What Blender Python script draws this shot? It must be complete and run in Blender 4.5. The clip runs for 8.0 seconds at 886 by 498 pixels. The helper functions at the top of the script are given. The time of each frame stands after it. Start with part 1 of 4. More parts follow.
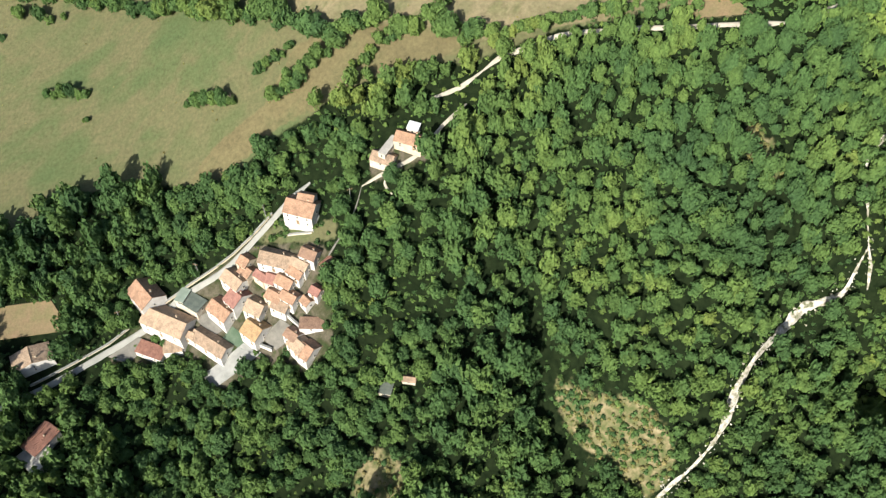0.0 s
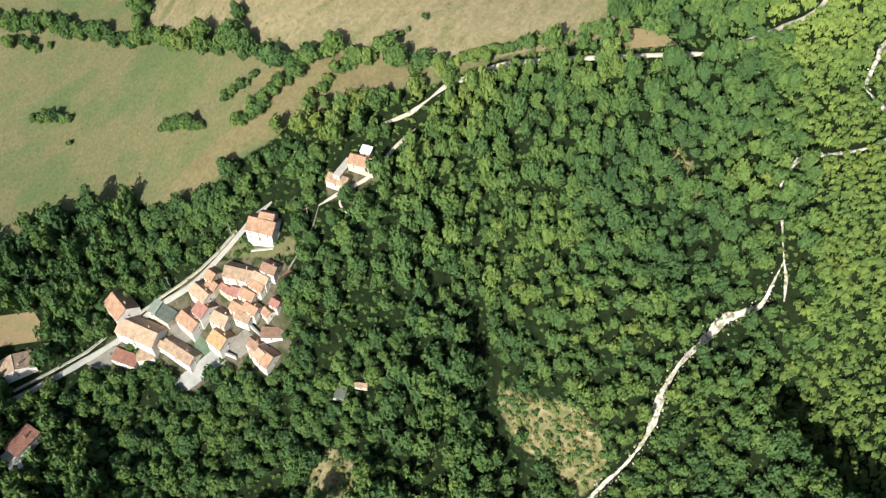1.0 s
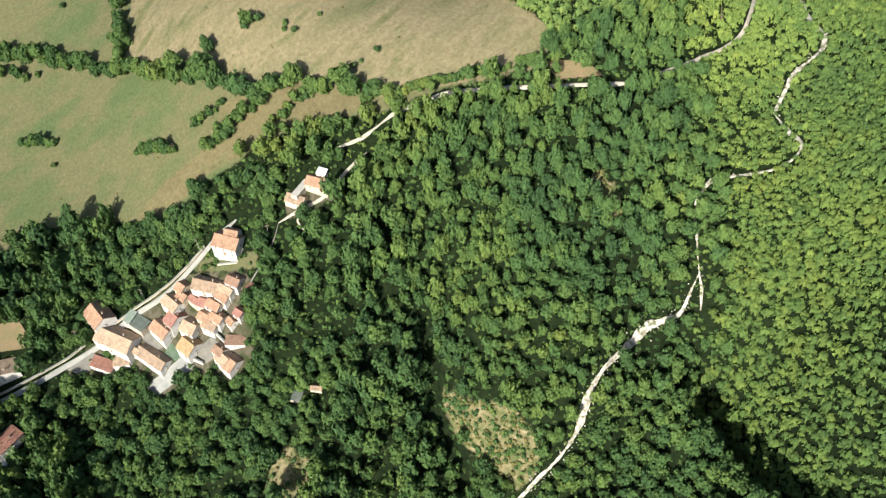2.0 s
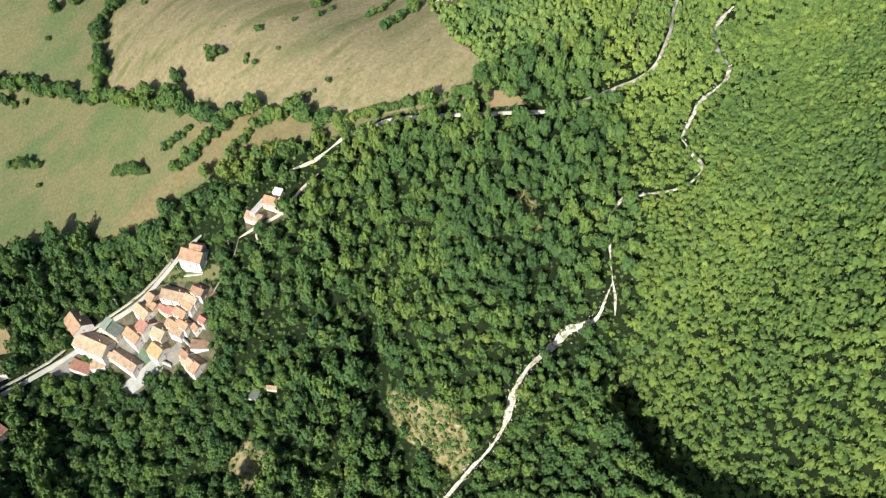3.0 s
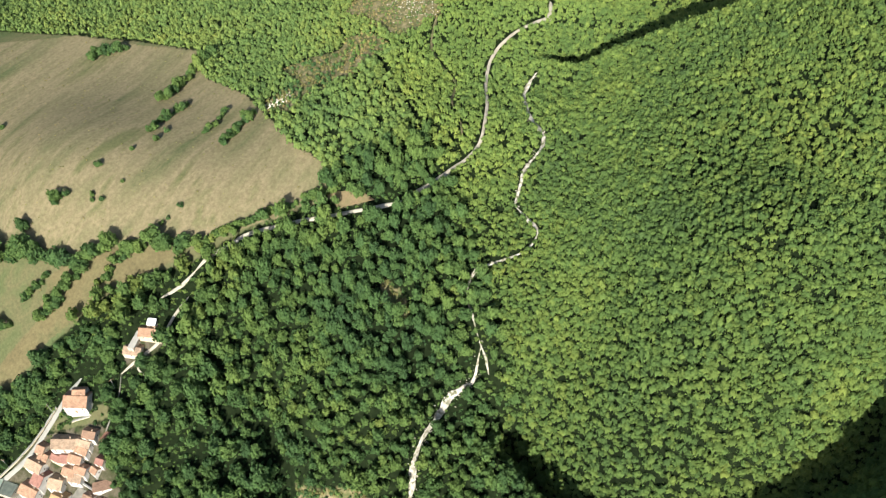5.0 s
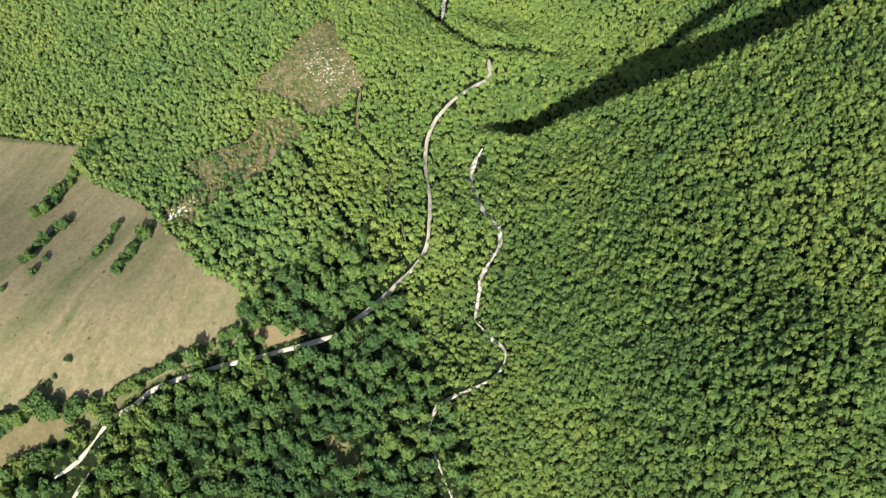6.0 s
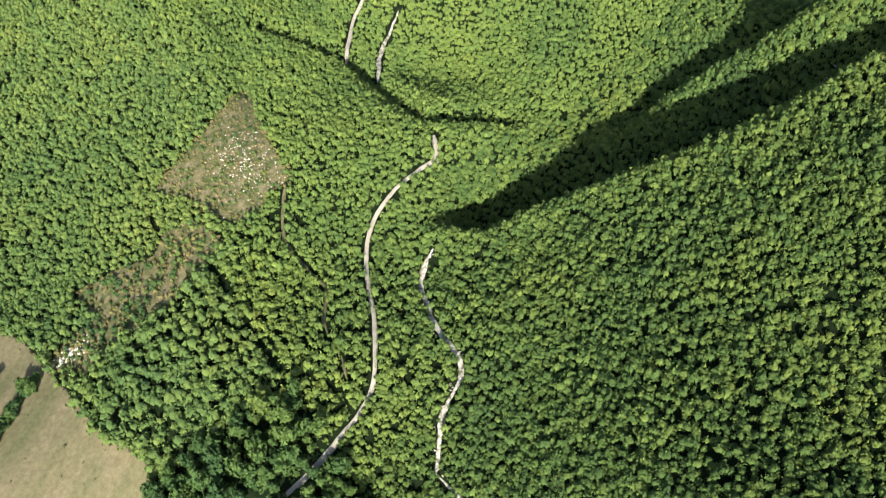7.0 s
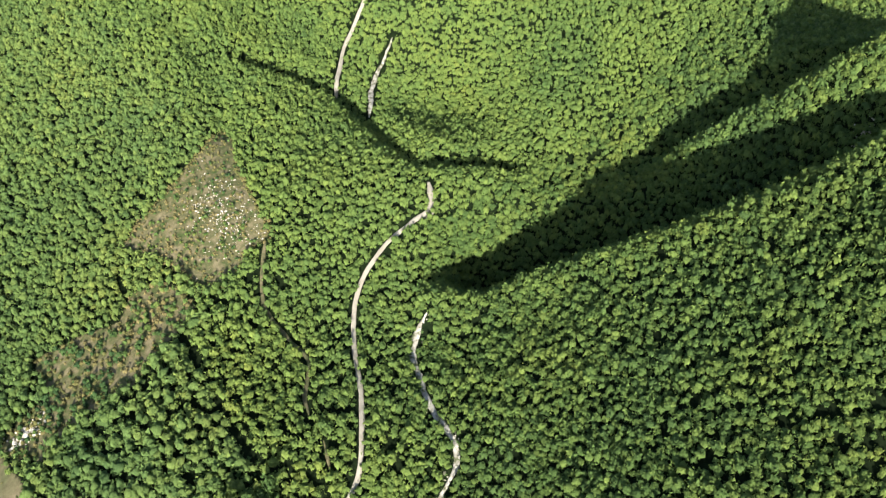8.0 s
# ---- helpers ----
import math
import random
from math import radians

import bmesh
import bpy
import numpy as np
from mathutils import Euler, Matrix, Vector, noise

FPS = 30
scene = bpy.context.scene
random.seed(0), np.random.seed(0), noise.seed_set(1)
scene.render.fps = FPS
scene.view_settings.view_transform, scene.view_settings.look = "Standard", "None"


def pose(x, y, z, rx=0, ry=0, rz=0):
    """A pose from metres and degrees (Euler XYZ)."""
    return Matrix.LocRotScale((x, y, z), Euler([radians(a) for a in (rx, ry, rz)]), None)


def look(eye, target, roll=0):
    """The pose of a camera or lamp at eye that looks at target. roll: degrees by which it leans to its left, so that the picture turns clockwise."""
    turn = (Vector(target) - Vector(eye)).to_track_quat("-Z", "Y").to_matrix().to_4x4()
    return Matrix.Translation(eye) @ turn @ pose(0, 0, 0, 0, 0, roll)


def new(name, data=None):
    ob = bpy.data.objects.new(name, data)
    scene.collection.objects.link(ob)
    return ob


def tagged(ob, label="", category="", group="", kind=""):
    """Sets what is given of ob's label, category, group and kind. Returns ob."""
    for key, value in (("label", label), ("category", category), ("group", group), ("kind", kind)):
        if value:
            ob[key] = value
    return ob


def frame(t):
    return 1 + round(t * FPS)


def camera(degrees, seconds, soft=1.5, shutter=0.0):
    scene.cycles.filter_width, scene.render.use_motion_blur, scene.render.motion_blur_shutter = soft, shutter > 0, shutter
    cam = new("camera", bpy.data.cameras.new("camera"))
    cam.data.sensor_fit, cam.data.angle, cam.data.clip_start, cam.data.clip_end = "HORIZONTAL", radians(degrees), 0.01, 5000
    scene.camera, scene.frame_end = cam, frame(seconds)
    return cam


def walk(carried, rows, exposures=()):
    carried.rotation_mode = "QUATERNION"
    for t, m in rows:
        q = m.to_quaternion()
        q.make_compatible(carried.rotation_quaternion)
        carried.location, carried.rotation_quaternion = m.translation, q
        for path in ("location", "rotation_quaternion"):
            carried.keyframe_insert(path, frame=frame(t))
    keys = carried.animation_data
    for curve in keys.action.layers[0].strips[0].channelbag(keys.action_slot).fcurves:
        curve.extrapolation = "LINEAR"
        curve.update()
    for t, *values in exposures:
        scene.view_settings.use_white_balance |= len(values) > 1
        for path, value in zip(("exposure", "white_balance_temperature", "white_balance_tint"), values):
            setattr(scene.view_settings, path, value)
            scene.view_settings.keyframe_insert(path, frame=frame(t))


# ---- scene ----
cam = camera(57.86, 8.0, soft=1.3)
PATH = [
    (0, (0.000, 0.000, 130.000), (6.706, 37.168, 83.378), 1.70),
    (0.5, (3.965, -3.359, 133.446), (10.480, 34.277, 87.174), 1.42),
    (1, (8.984, -6.137, 138.001), (14.895, 31.544, 91.685), 0.56),
    (1.5, (13.598, -10.052, 142.431), (19.228, 27.952, 96.344), 0.10),
    (3, (28.610, -25.290, 158.556), (33.814, 13.698, 113.248), -0.86),
    (3.5, (33.900, -32.991, 165.483), (39.320, 6.464, 120.606), -0.85),
    (4, (37.209, -41.857, 172.791), (43.561, -1.883, 128.499), 0.02),
    (4.2, (37.848, -43.699, 175.344), (45.228, -3.868, 131.084), -0.01),
    (4.4, (36.043, -39.465, 176.578), (45.144, -0.153, 132.174), -0.07),
    (4.6, (33.455, -33.283, 177.390), (44.658, 5.194, 132.736), -0.16),
    (4.8, (30.868, -27.102, 178.201), (44.259, 10.329, 133.261), -0.25),
    (5, (28.360, -20.910, 178.986), (43.773, 15.420, 133.791), -0.33),
    (5.15, (27.861, -16.091, 179.114), (44.551, 19.503, 133.788), -0.37),
    (5.3, (29.162, -11.044, 178.642), (46.844, 24.004, 133.266), -0.39),
    (5.5, (32.178, -4.152, 177.586), (51.192, 30.124, 132.159), -0.11),
    (6, (41.544, 12.562, 175.261), (61.107, 46.101, 129.518), 0.05),
    (6.5, (51.488, 27.853, 172.641), (72.866, 60.052, 126.748), -0.24),
    (7, (59.587, 38.841, 170.627), (81.677, 70.397, 124.624), 0.13),
    (7.5, (64.735, 45.214, 169.530), (86.616, 76.698, 123.379), -0.01),
    (8, (69.574, 51.719, 168.227), (91.460, 83.013, 121.948), 0.28),
]
walk(cam, [(t, look(eye, target, roll)) for t, eye, target, roll in PATH], exposures=[(0, 1.03), (1.5, 1.08), (4, 1.18), (5.5, 1.10), (8, 1.27)])

# ---- light ----
SUN_AZ, SUN_EL = 236.0, 29.0   # degrees: the sun stands behind the camera on the way up the valley
world = bpy.data.worlds.new("sky")
scene.world = world
world.use_nodes = True
wn = world.node_tree.nodes
sky = wn.new("ShaderNodeTexSky")
sky.sky_type, sky.sun_disc = "NISHITA", False
sky.sun_elevation, sky.sun_rotation = radians(SUN_EL), radians(90 - SUN_AZ)
sky.air_density, sky.dust_density = 1.2, 2.0
wn["Background"].inputs["Strength"].default_value = 0.085
world.node_tree.links.new(sky.outputs[0], wn["Background"].inputs["Color"])
sun = new("sun", bpy.data.lights.new("sun", "SUN"))
sun.data.energy, sun.data.angle, sun.data.color = 5.0, radians(0.6), (1.0, 0.925, 0.80)
sun_dir = Vector((math.cos(radians(SUN_AZ)) * math.cos(radians(SUN_EL)), math.sin(radians(SUN_AZ)) * math.cos(radians(SUN_EL)), math.sin(radians(SUN_EL))))
sun.matrix_world = look(sun_dir * 300 + Vector((50, 80, 50)), (50, 80, 50))


# ---- materials ----
def material(name, rough=0.9, metal=0.0):
    m = bpy.data.materials.new(name)
    m.use_nodes = True
    nt = m.node_tree
    b = nt.nodes["Principled BSDF"]
    b.inputs["Roughness"].default_value = rough
    b.inputs["Metallic"].default_value = metal
    b.inputs["Specular IOR Level"].default_value = 0.25
    return m, nt, b


def noise_tex(nt, scale, detail=4.0, rough=0.55, stretch=None):
    tc = nt.nodes.new("ShaderNodeTexCoord")
    n = nt.nodes.new("ShaderNodeTexNoise")
    n.inputs["Scale"].default_value, n.inputs["Detail"].default_value, n.inputs["Roughness"].default_value = scale, detail, rough
    if stretch:
        mp = nt.nodes.new("ShaderNodeMapping")
        mp.vector_type = "TEXTURE"
        mp.inputs["Scale"].default_value = stretch[:3]
        mp.inputs["Rotation"].default_value = (0, 0, radians(stretch[3]))
        nt.links.new(tc.outputs["Object"], mp.inputs["Vector"])
        nt.links.new(mp.outputs[0], n.inputs["Vector"])
    else:
        nt.links.new(tc.outputs["Object"], n.inputs["Vector"])
    return n.outputs["Fac"]


def ramp(nt, fac, stops):
    r = nt.nodes.new("ShaderNodeValToRGB")
    while len(r.color_ramp.elements) < len(stops):
        r.color_ramp.elements.new(0.5)
    for e, (p, c) in zip(r.color_ramp.elements, stops):
        e.position, e.color = p, (*c, 1)
    nt.links.new(fac, r.inputs[0])
    return r.outputs[0]


def mixed(nt, fac, a, b, kind="MIX"):
    n = nt.nodes.new("ShaderNodeMix")
    n.data_type, n.blend_type = "RGBA", kind
    for sock, v in ((n.inputs[0], fac), (n.inputs[6], a), (n.inputs[7], b)):
        if isinstance(v, (int, float)):
            sock.default_value = v
        elif isinstance(v, tuple):
            sock.default_value = (*v, 1)
        else:
            nt.links.new(v, sock)
    return n.outputs[2]


def bumped(nt, b, fac, strength, distance):
    n = nt.nodes.new("ShaderNodeBump")
    n.inputs["Strength"].default_value, n.inputs["Distance"].default_value = strength, distance
    nt.links.new(fac, n.inputs["Height"])
    nt.links.new(n.outputs[0], b.inputs["Normal"])


def two_scale(name, coarse, fine, s1, s2, rough=0.9, bump=0.3, dist=0.1, amount=0.5, stretch=None):
    m, nt, b = material(name, rough)
    a = ramp(nt, noise_tex(nt, s1, 3, 0.6, stretch), coarse)
    f = noise_tex(nt, s2, 5, 0.65)
    c = mixed(nt, amount, a, ramp(nt, f, fine), "MULTIPLY")
    nt.links.new(c, b.inputs["Base Color"])
    bumped(nt, b, f, bump, dist)
    return m


GREY = [(0.25, (0.55, 0.55, 0.55)), (0.75, (1.3, 1.3, 1.3))]
MAT = {
    "bare_earth": two_scale("bare_earth", [(0.3, (0.175, 0.13, 0.078)), (0.7, (0.13, 0.12, 0.06))], GREY, 0.5, 3, amount=0.5),
    "scrub_ground": two_scale("scrub_ground", [(0.3, (0.055, 0.078, 0.03)), (0.5, (0.10, 0.10, 0.05)), (0.72, (0.19, 0.16, 0.10))], GREY, 0.7, 4, amount=0.6),
    "white_gravel": two_scale("white_gravel", [(0.36, (0.10, 0.115, 0.06)), (0.45, (0.26, 0.25, 0.21)), (0.54, (0.40, 0.39, 0.35)), (0.72, (0.55, 0.54, 0.50))], GREY, 1.3, 5, amount=0.7, bump=0.6),
    "gravel_track": two_scale("gravel_track", [(0.3, (0.27, 0.255, 0.215)), (0.7, (0.41, 0.385, 0.33))], GREY, 0.6, 6, amount=0.3),
    "asphalt": two_scale("asphalt", [(0.3, (0.20, 0.21, 0.20)), (0.7, (0.27, 0.275, 0.26))], GREY, 0.5, 8, amount=0.25, bump=0.15),
    "concrete": two_scale("concrete", [(0.3, (0.17, 0.18, 0.175)), (0.7, (0.25, 0.26, 0.255))], GREY, 0.6, 7, amount=0.3, bump=0.1),
    "plaster_white": two_scale("plaster_white", [(0.3, (0.40, 0.395, 0.38)), (0.7, (0.56, 0.555, 0.54))], GREY, 0.9, 6, amount=0.3, bump=0.1),
    "plaster_cream": two_scale("plaster_cream", [(0.3, (0.38, 0.33, 0.25)), (0.7, (0.50, 0.44, 0.35))], GREY, 0.8, 6, amount=0.2, bump=0.1),
    "stone_wall": two_scale("stone_wall", [(0.3, (0.36, 0.32, 0.26)), (0.7, (0.55, 0.50, 0.42))], GREY, 2.5, 9, amount=0.5, bump=0.5),
    "bark": two_scale("bark", [(0.3, (0.10, 0.08, 0.06)), (0.7, (0.19, 0.16, 0.12))], GREY, 2, 12, amount=0.5),
    "rock": two_scale("rock", [(0.3, (0.45, 0.42, 0.36)), (0.7, (0.72, 0.69, 0.62))], GREY, 1.2, 7, amount=0.5, bump=0.6),
    "timber": two_scale("timber", [(0.3, (0.13, 0.085, 0.05)), (0.7, (0.24, 0.17, 0.10))], GREY, 3, 14, amount=0.5),
    "green_sheet": two_scale("green_sheet", [(0.3, (0.17, 0.22, 0.185)), (0.7, (0.24, 0.29, 0.25))], GREY, 1, 8, rough=0.5, amount=0.2, bump=0.1),
    "green_paving": two_scale("green_paving", [(0.3, (0.05, 0.085, 0.055)), (0.7, (0.085, 0.12, 0.085))], GREY, 0.8, 6, amount=0.4, bump=0.1),
    "gravel_yard": two_scale("gravel_yard", [(0.3, (0.105, 0.105, 0.095)), (0.7, (0.165, 0.16, 0.145))], GREY, 0.8, 7, amount=0.4),
    "dark_sheet": two_scale("dark_sheet", [(0.3, (0.07, 0.09, 0.08)), (0.7, (0.13, 0.15, 0.13))], GREY, 1, 8, rough=0.6, amount=0.3, bump=0.1),
    "white_sheet": two_scale("white_sheet", [(0.3, (0.46, 0.50, 0.55)), (0.7, (0.56, 0.60, 0.65))], GREY, 1, 8, rough=0.4, amount=0.1, bump=0.05),
    "grey_sheet": two_scale("grey_sheet", [(0.3, (0.30, 0.30, 0.28)), (0.7, (0.42, 0.41, 0.38))], GREY, 1, 8, rough=0.6, amount=0.3, bump=0.1),
}
m, nt, b = material("window_glass", 0.12)
b.inputs["Base Color"].default_value = (0.03, 0.035, 0.04, 1)
MAT["glass"] = m


SOILS = {   # coarse tones, coarse scale, fine scale, share of the fine tones, stretch along a bearing
    # green-brown litter taken near black: the shade between trees is in its colour
    "forest_floor_shade": ([(0.35, (0.005, 0.010, 0.004)), (0.65, (0.012, 0.020, 0.008))], 0.9, 3.5, 0.8, None),
    "meadow": ([(0.28, (0.058, 0.088, 0.038)), (0.42, (0.074, 0.094, 0.043)), (0.52, (0.102, 0.101, 0.054)), (0.62, (0.082, 0.096, 0.046)), (0.75, (0.062, 0.088, 0.038))], 0.075, 1.6, 0.75, (2.2, 1, 1, 18)),
    "dry_meadow": ([(0.30, (0.082, 0.098, 0.046)), (0.42, (0.132, 0.126, 0.071)), (0.56, (0.172, 0.150, 0.092)), (0.68, (0.100, 0.108, 0.052))], 0.16, 1.3, 0.75, (6, 1, 1, 37)),
    "stubble": ([(0.3, (0.085, 0.090, 0.045)), (0.5, (0.120, 0.108, 0.058)), (0.7, (0.100, 0.088, 0.048))], 0.2, 1.6, 0.75, (5, 1, 1, 30)),
    "scrub_ground": ([(0.32, (0.055, 0.084, 0.028)), (0.45, (0.096, 0.104, 0.048)), (0.56, (0.155, 0.140, 0.078)), (0.71, (0.23, 0.202, 0.125))], 0.7, 4, 0.6, None),
    # earth and grass, darkened to carry the shade of alleys between houses
    "yard": ([(0.34, (0.026, 0.042, 0.016)), (0.45, (0.05, 0.052, 0.03)), (0.58, (0.095, 0.085, 0.066)), (0.70, (0.04, 0.052, 0.022))], 0.45, 4, 0.6, None),
}


def ground_material(covers):
    """One soil passing into another with ragged edges, each with its own two scales of tone."""
    m, nt, b = material("ground_cover", 0.95)
    b.inputs["Specular IOR Level"].default_value = 0.05

    def soil(key):
        coarse, s1, s2, amount, stretch = SOILS[key]
        return mixed(nt, amount, ramp(nt, noise_tex(nt, s1, 4, 0.62, stretch), coarse), ramp(nt, noise_tex(nt, s2, 5, 0.7), GREY), "MULTIPLY")
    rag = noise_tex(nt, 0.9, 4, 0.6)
    colour = soil("forest_floor_shade")
    for key in covers:
        at = nt.nodes.new("ShaderNodeAttribute")
        at.attribute_name = key
        add = nt.nodes.new("ShaderNodeMath")
        add.operation = "MULTIPLY_ADD"
        nt.links.new(rag, add.inputs[0])
        add.inputs[1].default_value = 0.9
        nt.links.new(at.outputs["Fac"], add.inputs[2])
        edge = nt.nodes.new("ShaderNodeMapRange")
        edge.interpolation_type = "SMOOTHSTEP"
        edge.inputs["From Min"].default_value, edge.inputs["From Max"].default_value = 0.8, 1.12
        nt.links.new(add.outputs[0], edge.inputs["Value"])
        colour = mixed(nt, edge.outputs["Result"], colour, soil(key))
    nt.links.new(colour, b.inputs["Base Color"])
    bumped(nt, b, noise_tex(nt, 2.2, 5, 0.7), 0.4, 0.12)
    return m


def tile_material(name, light, dark):
    """Fired clay roof tiles: courses across the slope, patchy weathering."""
    m, nt, b = material(name, 0.85)
    tc = nt.nodes.new("ShaderNodeTexCoord")
    mp = nt.nodes.new("ShaderNodeMapping")
    nt.links.new(tc.outputs["UV"], mp.inputs["Vector"])
    wv = nt.nodes.new("ShaderNodeTexWave")
    wv.wave_type, wv.bands_direction = "BANDS", "X"
    wv.inputs["Scale"].default_value, wv.inputs["Distortion"].default_value = 1.6, 0.6
    nt.links.new(mp.outputs[0], wv.inputs["Vector"])
    patch = ramp(nt, noise_tex(nt, 1.1, 5, 0.8), [(0.36, dark), (0.52, light), (0.7, tuple(min(1, v * 1.25) for v in light))])
    fine = ramp(nt, noise_tex(nt, 7, 4, 0.7), GREY)
    c = mixed(nt, 0.7, patch, fine, "MULTIPLY")
    c = mixed(nt, 0.5, c, ramp(nt, wv.outputs["Fac"], [(0.0, (0.6, 0.55, 0.5)), (0.5, (1.1, 1.1, 1.1))]), "MULTIPLY")
    nt.links.new(c, b.inputs["Base Color"])
    bumped(nt, b, wv.outputs["Fac"], 0.5, 0.05)
    return m


MAT["tile_orange"] = tile_material("tile_orange", (0.34, 0.218, 0.15), (0.21, 0.135, 0.095))
MAT["tile_pale"] = tile_material("tile_pale", (0.36, 0.275, 0.20), (0.24, 0.18, 0.135))
MAT["tile_red"] = tile_material("tile_red", (0.24, 0.125, 0.095), (0.16, 0.085, 0.068))
MAT["tile_maroon"] = tile_material("tile_maroon", (0.28, 0.15, 0.125), (0.20, 0.10, 0.085))
MAT["tile_dun"] = tile_material("tile_dun", (0.30, 0.225, 0.165), (0.17, 0.135, 0.105))
MAT["tile_ochre"] = tile_material("tile_ochre", (0.36, 0.25, 0.14), (0.25, 0.17, 0.10))
MAT["tile_brown"] = tile_material("tile_brown", (0.25, 0.165, 0.12), (0.16, 0.105, 0.08))


def leaf_material(name, stops):
    """Foliage: each tree has its own tone, each clump differs a little, light shines through."""
    m = bpy.data.materials.new(name)
    m.use_nodes = True
    nt = m.node_tree
    b = nt.nodes["Principled BSDF"]
    b.inputs["Roughness"].default_value = 0.65
    b.inputs["Diffuse Roughness"].default_value = 1.0
    b.inputs["Specular IOR Level"].default_value = 0.08
    at = nt.nodes.new("ShaderNodeAttribute")
    at.attribute_name = "tone"
    oi = nt.nodes.new("ShaderNodeObjectInfo")
    add = nt.nodes.new("ShaderNodeMath")
    add.operation = "ADD"
    nt.links.new(at.outputs["Fac"], add.inputs[0])
    nt.links.new(oi.outputs["Random"], add.inputs[1])
    fr = nt.nodes.new("ShaderNodeMath")
    fr.operation = "FRACT"
    nt.links.new(add.outputs[0], fr.inputs[0])
    big = noise_tex(nt, 0.045, 3, 0.6)
    mx = nt.nodes.new("ShaderNodeMath")
    mx.operation = "MULTIPLY_ADD"
    nt.links.new(fr.outputs[0], mx.inputs[0])
    mx.inputs[1].default_value = 0.38
    sc = nt.nodes.new("ShaderNodeMath")
    sc.operation = "MULTIPLY_ADD"
    nt.links.new(big, sc.inputs[0])
    sc.inputs[1].default_value, sc.inputs[2].default_value = 1.2, -0.28
    nt.links.new(sc.outputs[0], mx.inputs[2])
    col = ramp(nt, mx.outputs[0], [(p, (1.2 * c[0], 1.14 * c[1], 1.1 * c[2])) for p, c in stops])
    geo = nt.nodes.new("ShaderNodeNewGeometry")
    col = mixed(nt, 0.4, col, ramp(nt, geo.outputs["Random Per Island"], [(0.0, (0.5, 0.55, 0.5)), (1.0, (1.5, 1.45, 1.3))]), "MULTIPLY")
    leafage = noise_tex(nt, 4.2, 4, 0.7)
    col = mixed(nt, 0.45, col, ramp(nt, leafage, [(0.3, (0.5, 0.52, 0.5)), (0.7, (1.45, 1.45, 1.35))]), "MULTIPLY")
    bumped(nt, b, leafage, 0.85, 0.35)
    nt.links.new(col, b.inputs["Base Color"])
    tr = nt.nodes.new("ShaderNodeBsdfTranslucent")
    nt.links.new(mixed(nt, 1.0, col, (1.2, 1.3, 0.6), "MULTIPLY"), tr.inputs["Color"])
    ms = nt.nodes.new("ShaderNodeMixShader")
    ms.inputs[0].default_value = 0.14
    nt.links.new(b.outputs[0], ms.inputs[1])
    nt.links.new(tr.outputs[0], ms.inputs[2])
    nt.links.new(ms.outputs[0], nt.nodes["Material Output"].inputs["Surface"])
    return m


MAT["leaf"] = leaf_material("leaf", [(0.1, (0.041, 0.079, 0.033)), (0.45, (0.063, 0.114, 0.037)), (0.75, (0.093, 0.143, 0.041)), (1.0, (0.135, 0.172, 0.042))])
MAT["leaf_dark"] = leaf_material("leaf_dark", [(0.1, (0.028, 0.063, 0.031)), (0.42, (0.045, 0.093, 0.036)), (0.7, (0.076, 0.132, 0.042)), (1.0, (0.128, 0.172, 0.049))])
# yellow-green leaf lightened further: glare and haze of far slopes put into colour
MAT["leaf_lit_pale"] = leaf_material("leaf_lit_pale", [(0.1, (0.060, 0.112, 0.040)), (0.45, (0.092, 0.152, 0.046)), (0.75, (0.120, 0.180, 0.05)), (1.0, (0.168, 0.212, 0.054))])
MAT["leaf_mid"] = leaf_material("leaf_mid", [(0.1, (0.056, 0.108, 0.043)), (0.45, (0.086, 0.146, 0.049)), (0.75, (0.122, 0.178, 0.054)), (1.0, (0.172, 0.21, 0.056))])
MAT["leaf_dry"] = leaf_material("leaf_dry", [(0.1, (0.080, 0.112, 0.042)), (0.55, (0.143, 0.140, 0.064)), (1.0, (0.228, 0.195, 0.108))])

def inside(poly, x, y):
    x, y = np.asarray(x, float), np.asarray(y, float)
    hit = np.zeros(x.shape, bool)
    for (x0, y0), (x1, y1) in zip(poly, poly[1:] + poly[:1]):
        if y0 != y1:
            hit ^= ((y0 > y) != (y1 > y)) & (x < (x1 - x0) * (y - y0) / (y1 - y0) + x0)
    return hit


def distance_to(line, x, y):
    best = np.full(np.shape(x), 1e9)
    for (x0, y0), (x1, y1) in zip(line, line[1:]):
        dx, dy = x1 - x0, y1 - y0
        t = np.clip(((x - x0) * dx + (y - y0) * dy) / (dx * dx + dy * dy), 0, 1)
        best = np.minimum(best, np.hypot(x - x0 - t * dx, y - y0 - t * dy))
    return best


def smooth_line(line, step=0.6):
    """A Catmull-Rom line through the plan points, at even steps."""
    p = np.array(line, float)
    p = np.vstack([2 * p[0] - p[1], p, 2 * p[-1] - p[-2]])
    out = []
    for a, b_, c, d in zip(p, p[1:], p[2:], p[3:]):
        n = max(2, int(np.hypot(*(c - b_)) / step))
        for t in np.arange(n) / n:
            out.append(0.5 * (2 * b_ + (c - a) * t + (2 * a - 5 * b_ + 4 * c - d) * t * t + (3 * b_ - a - 3 * c + d) * t ** 3))
    out.append(p[-2])
    return np.array(out)


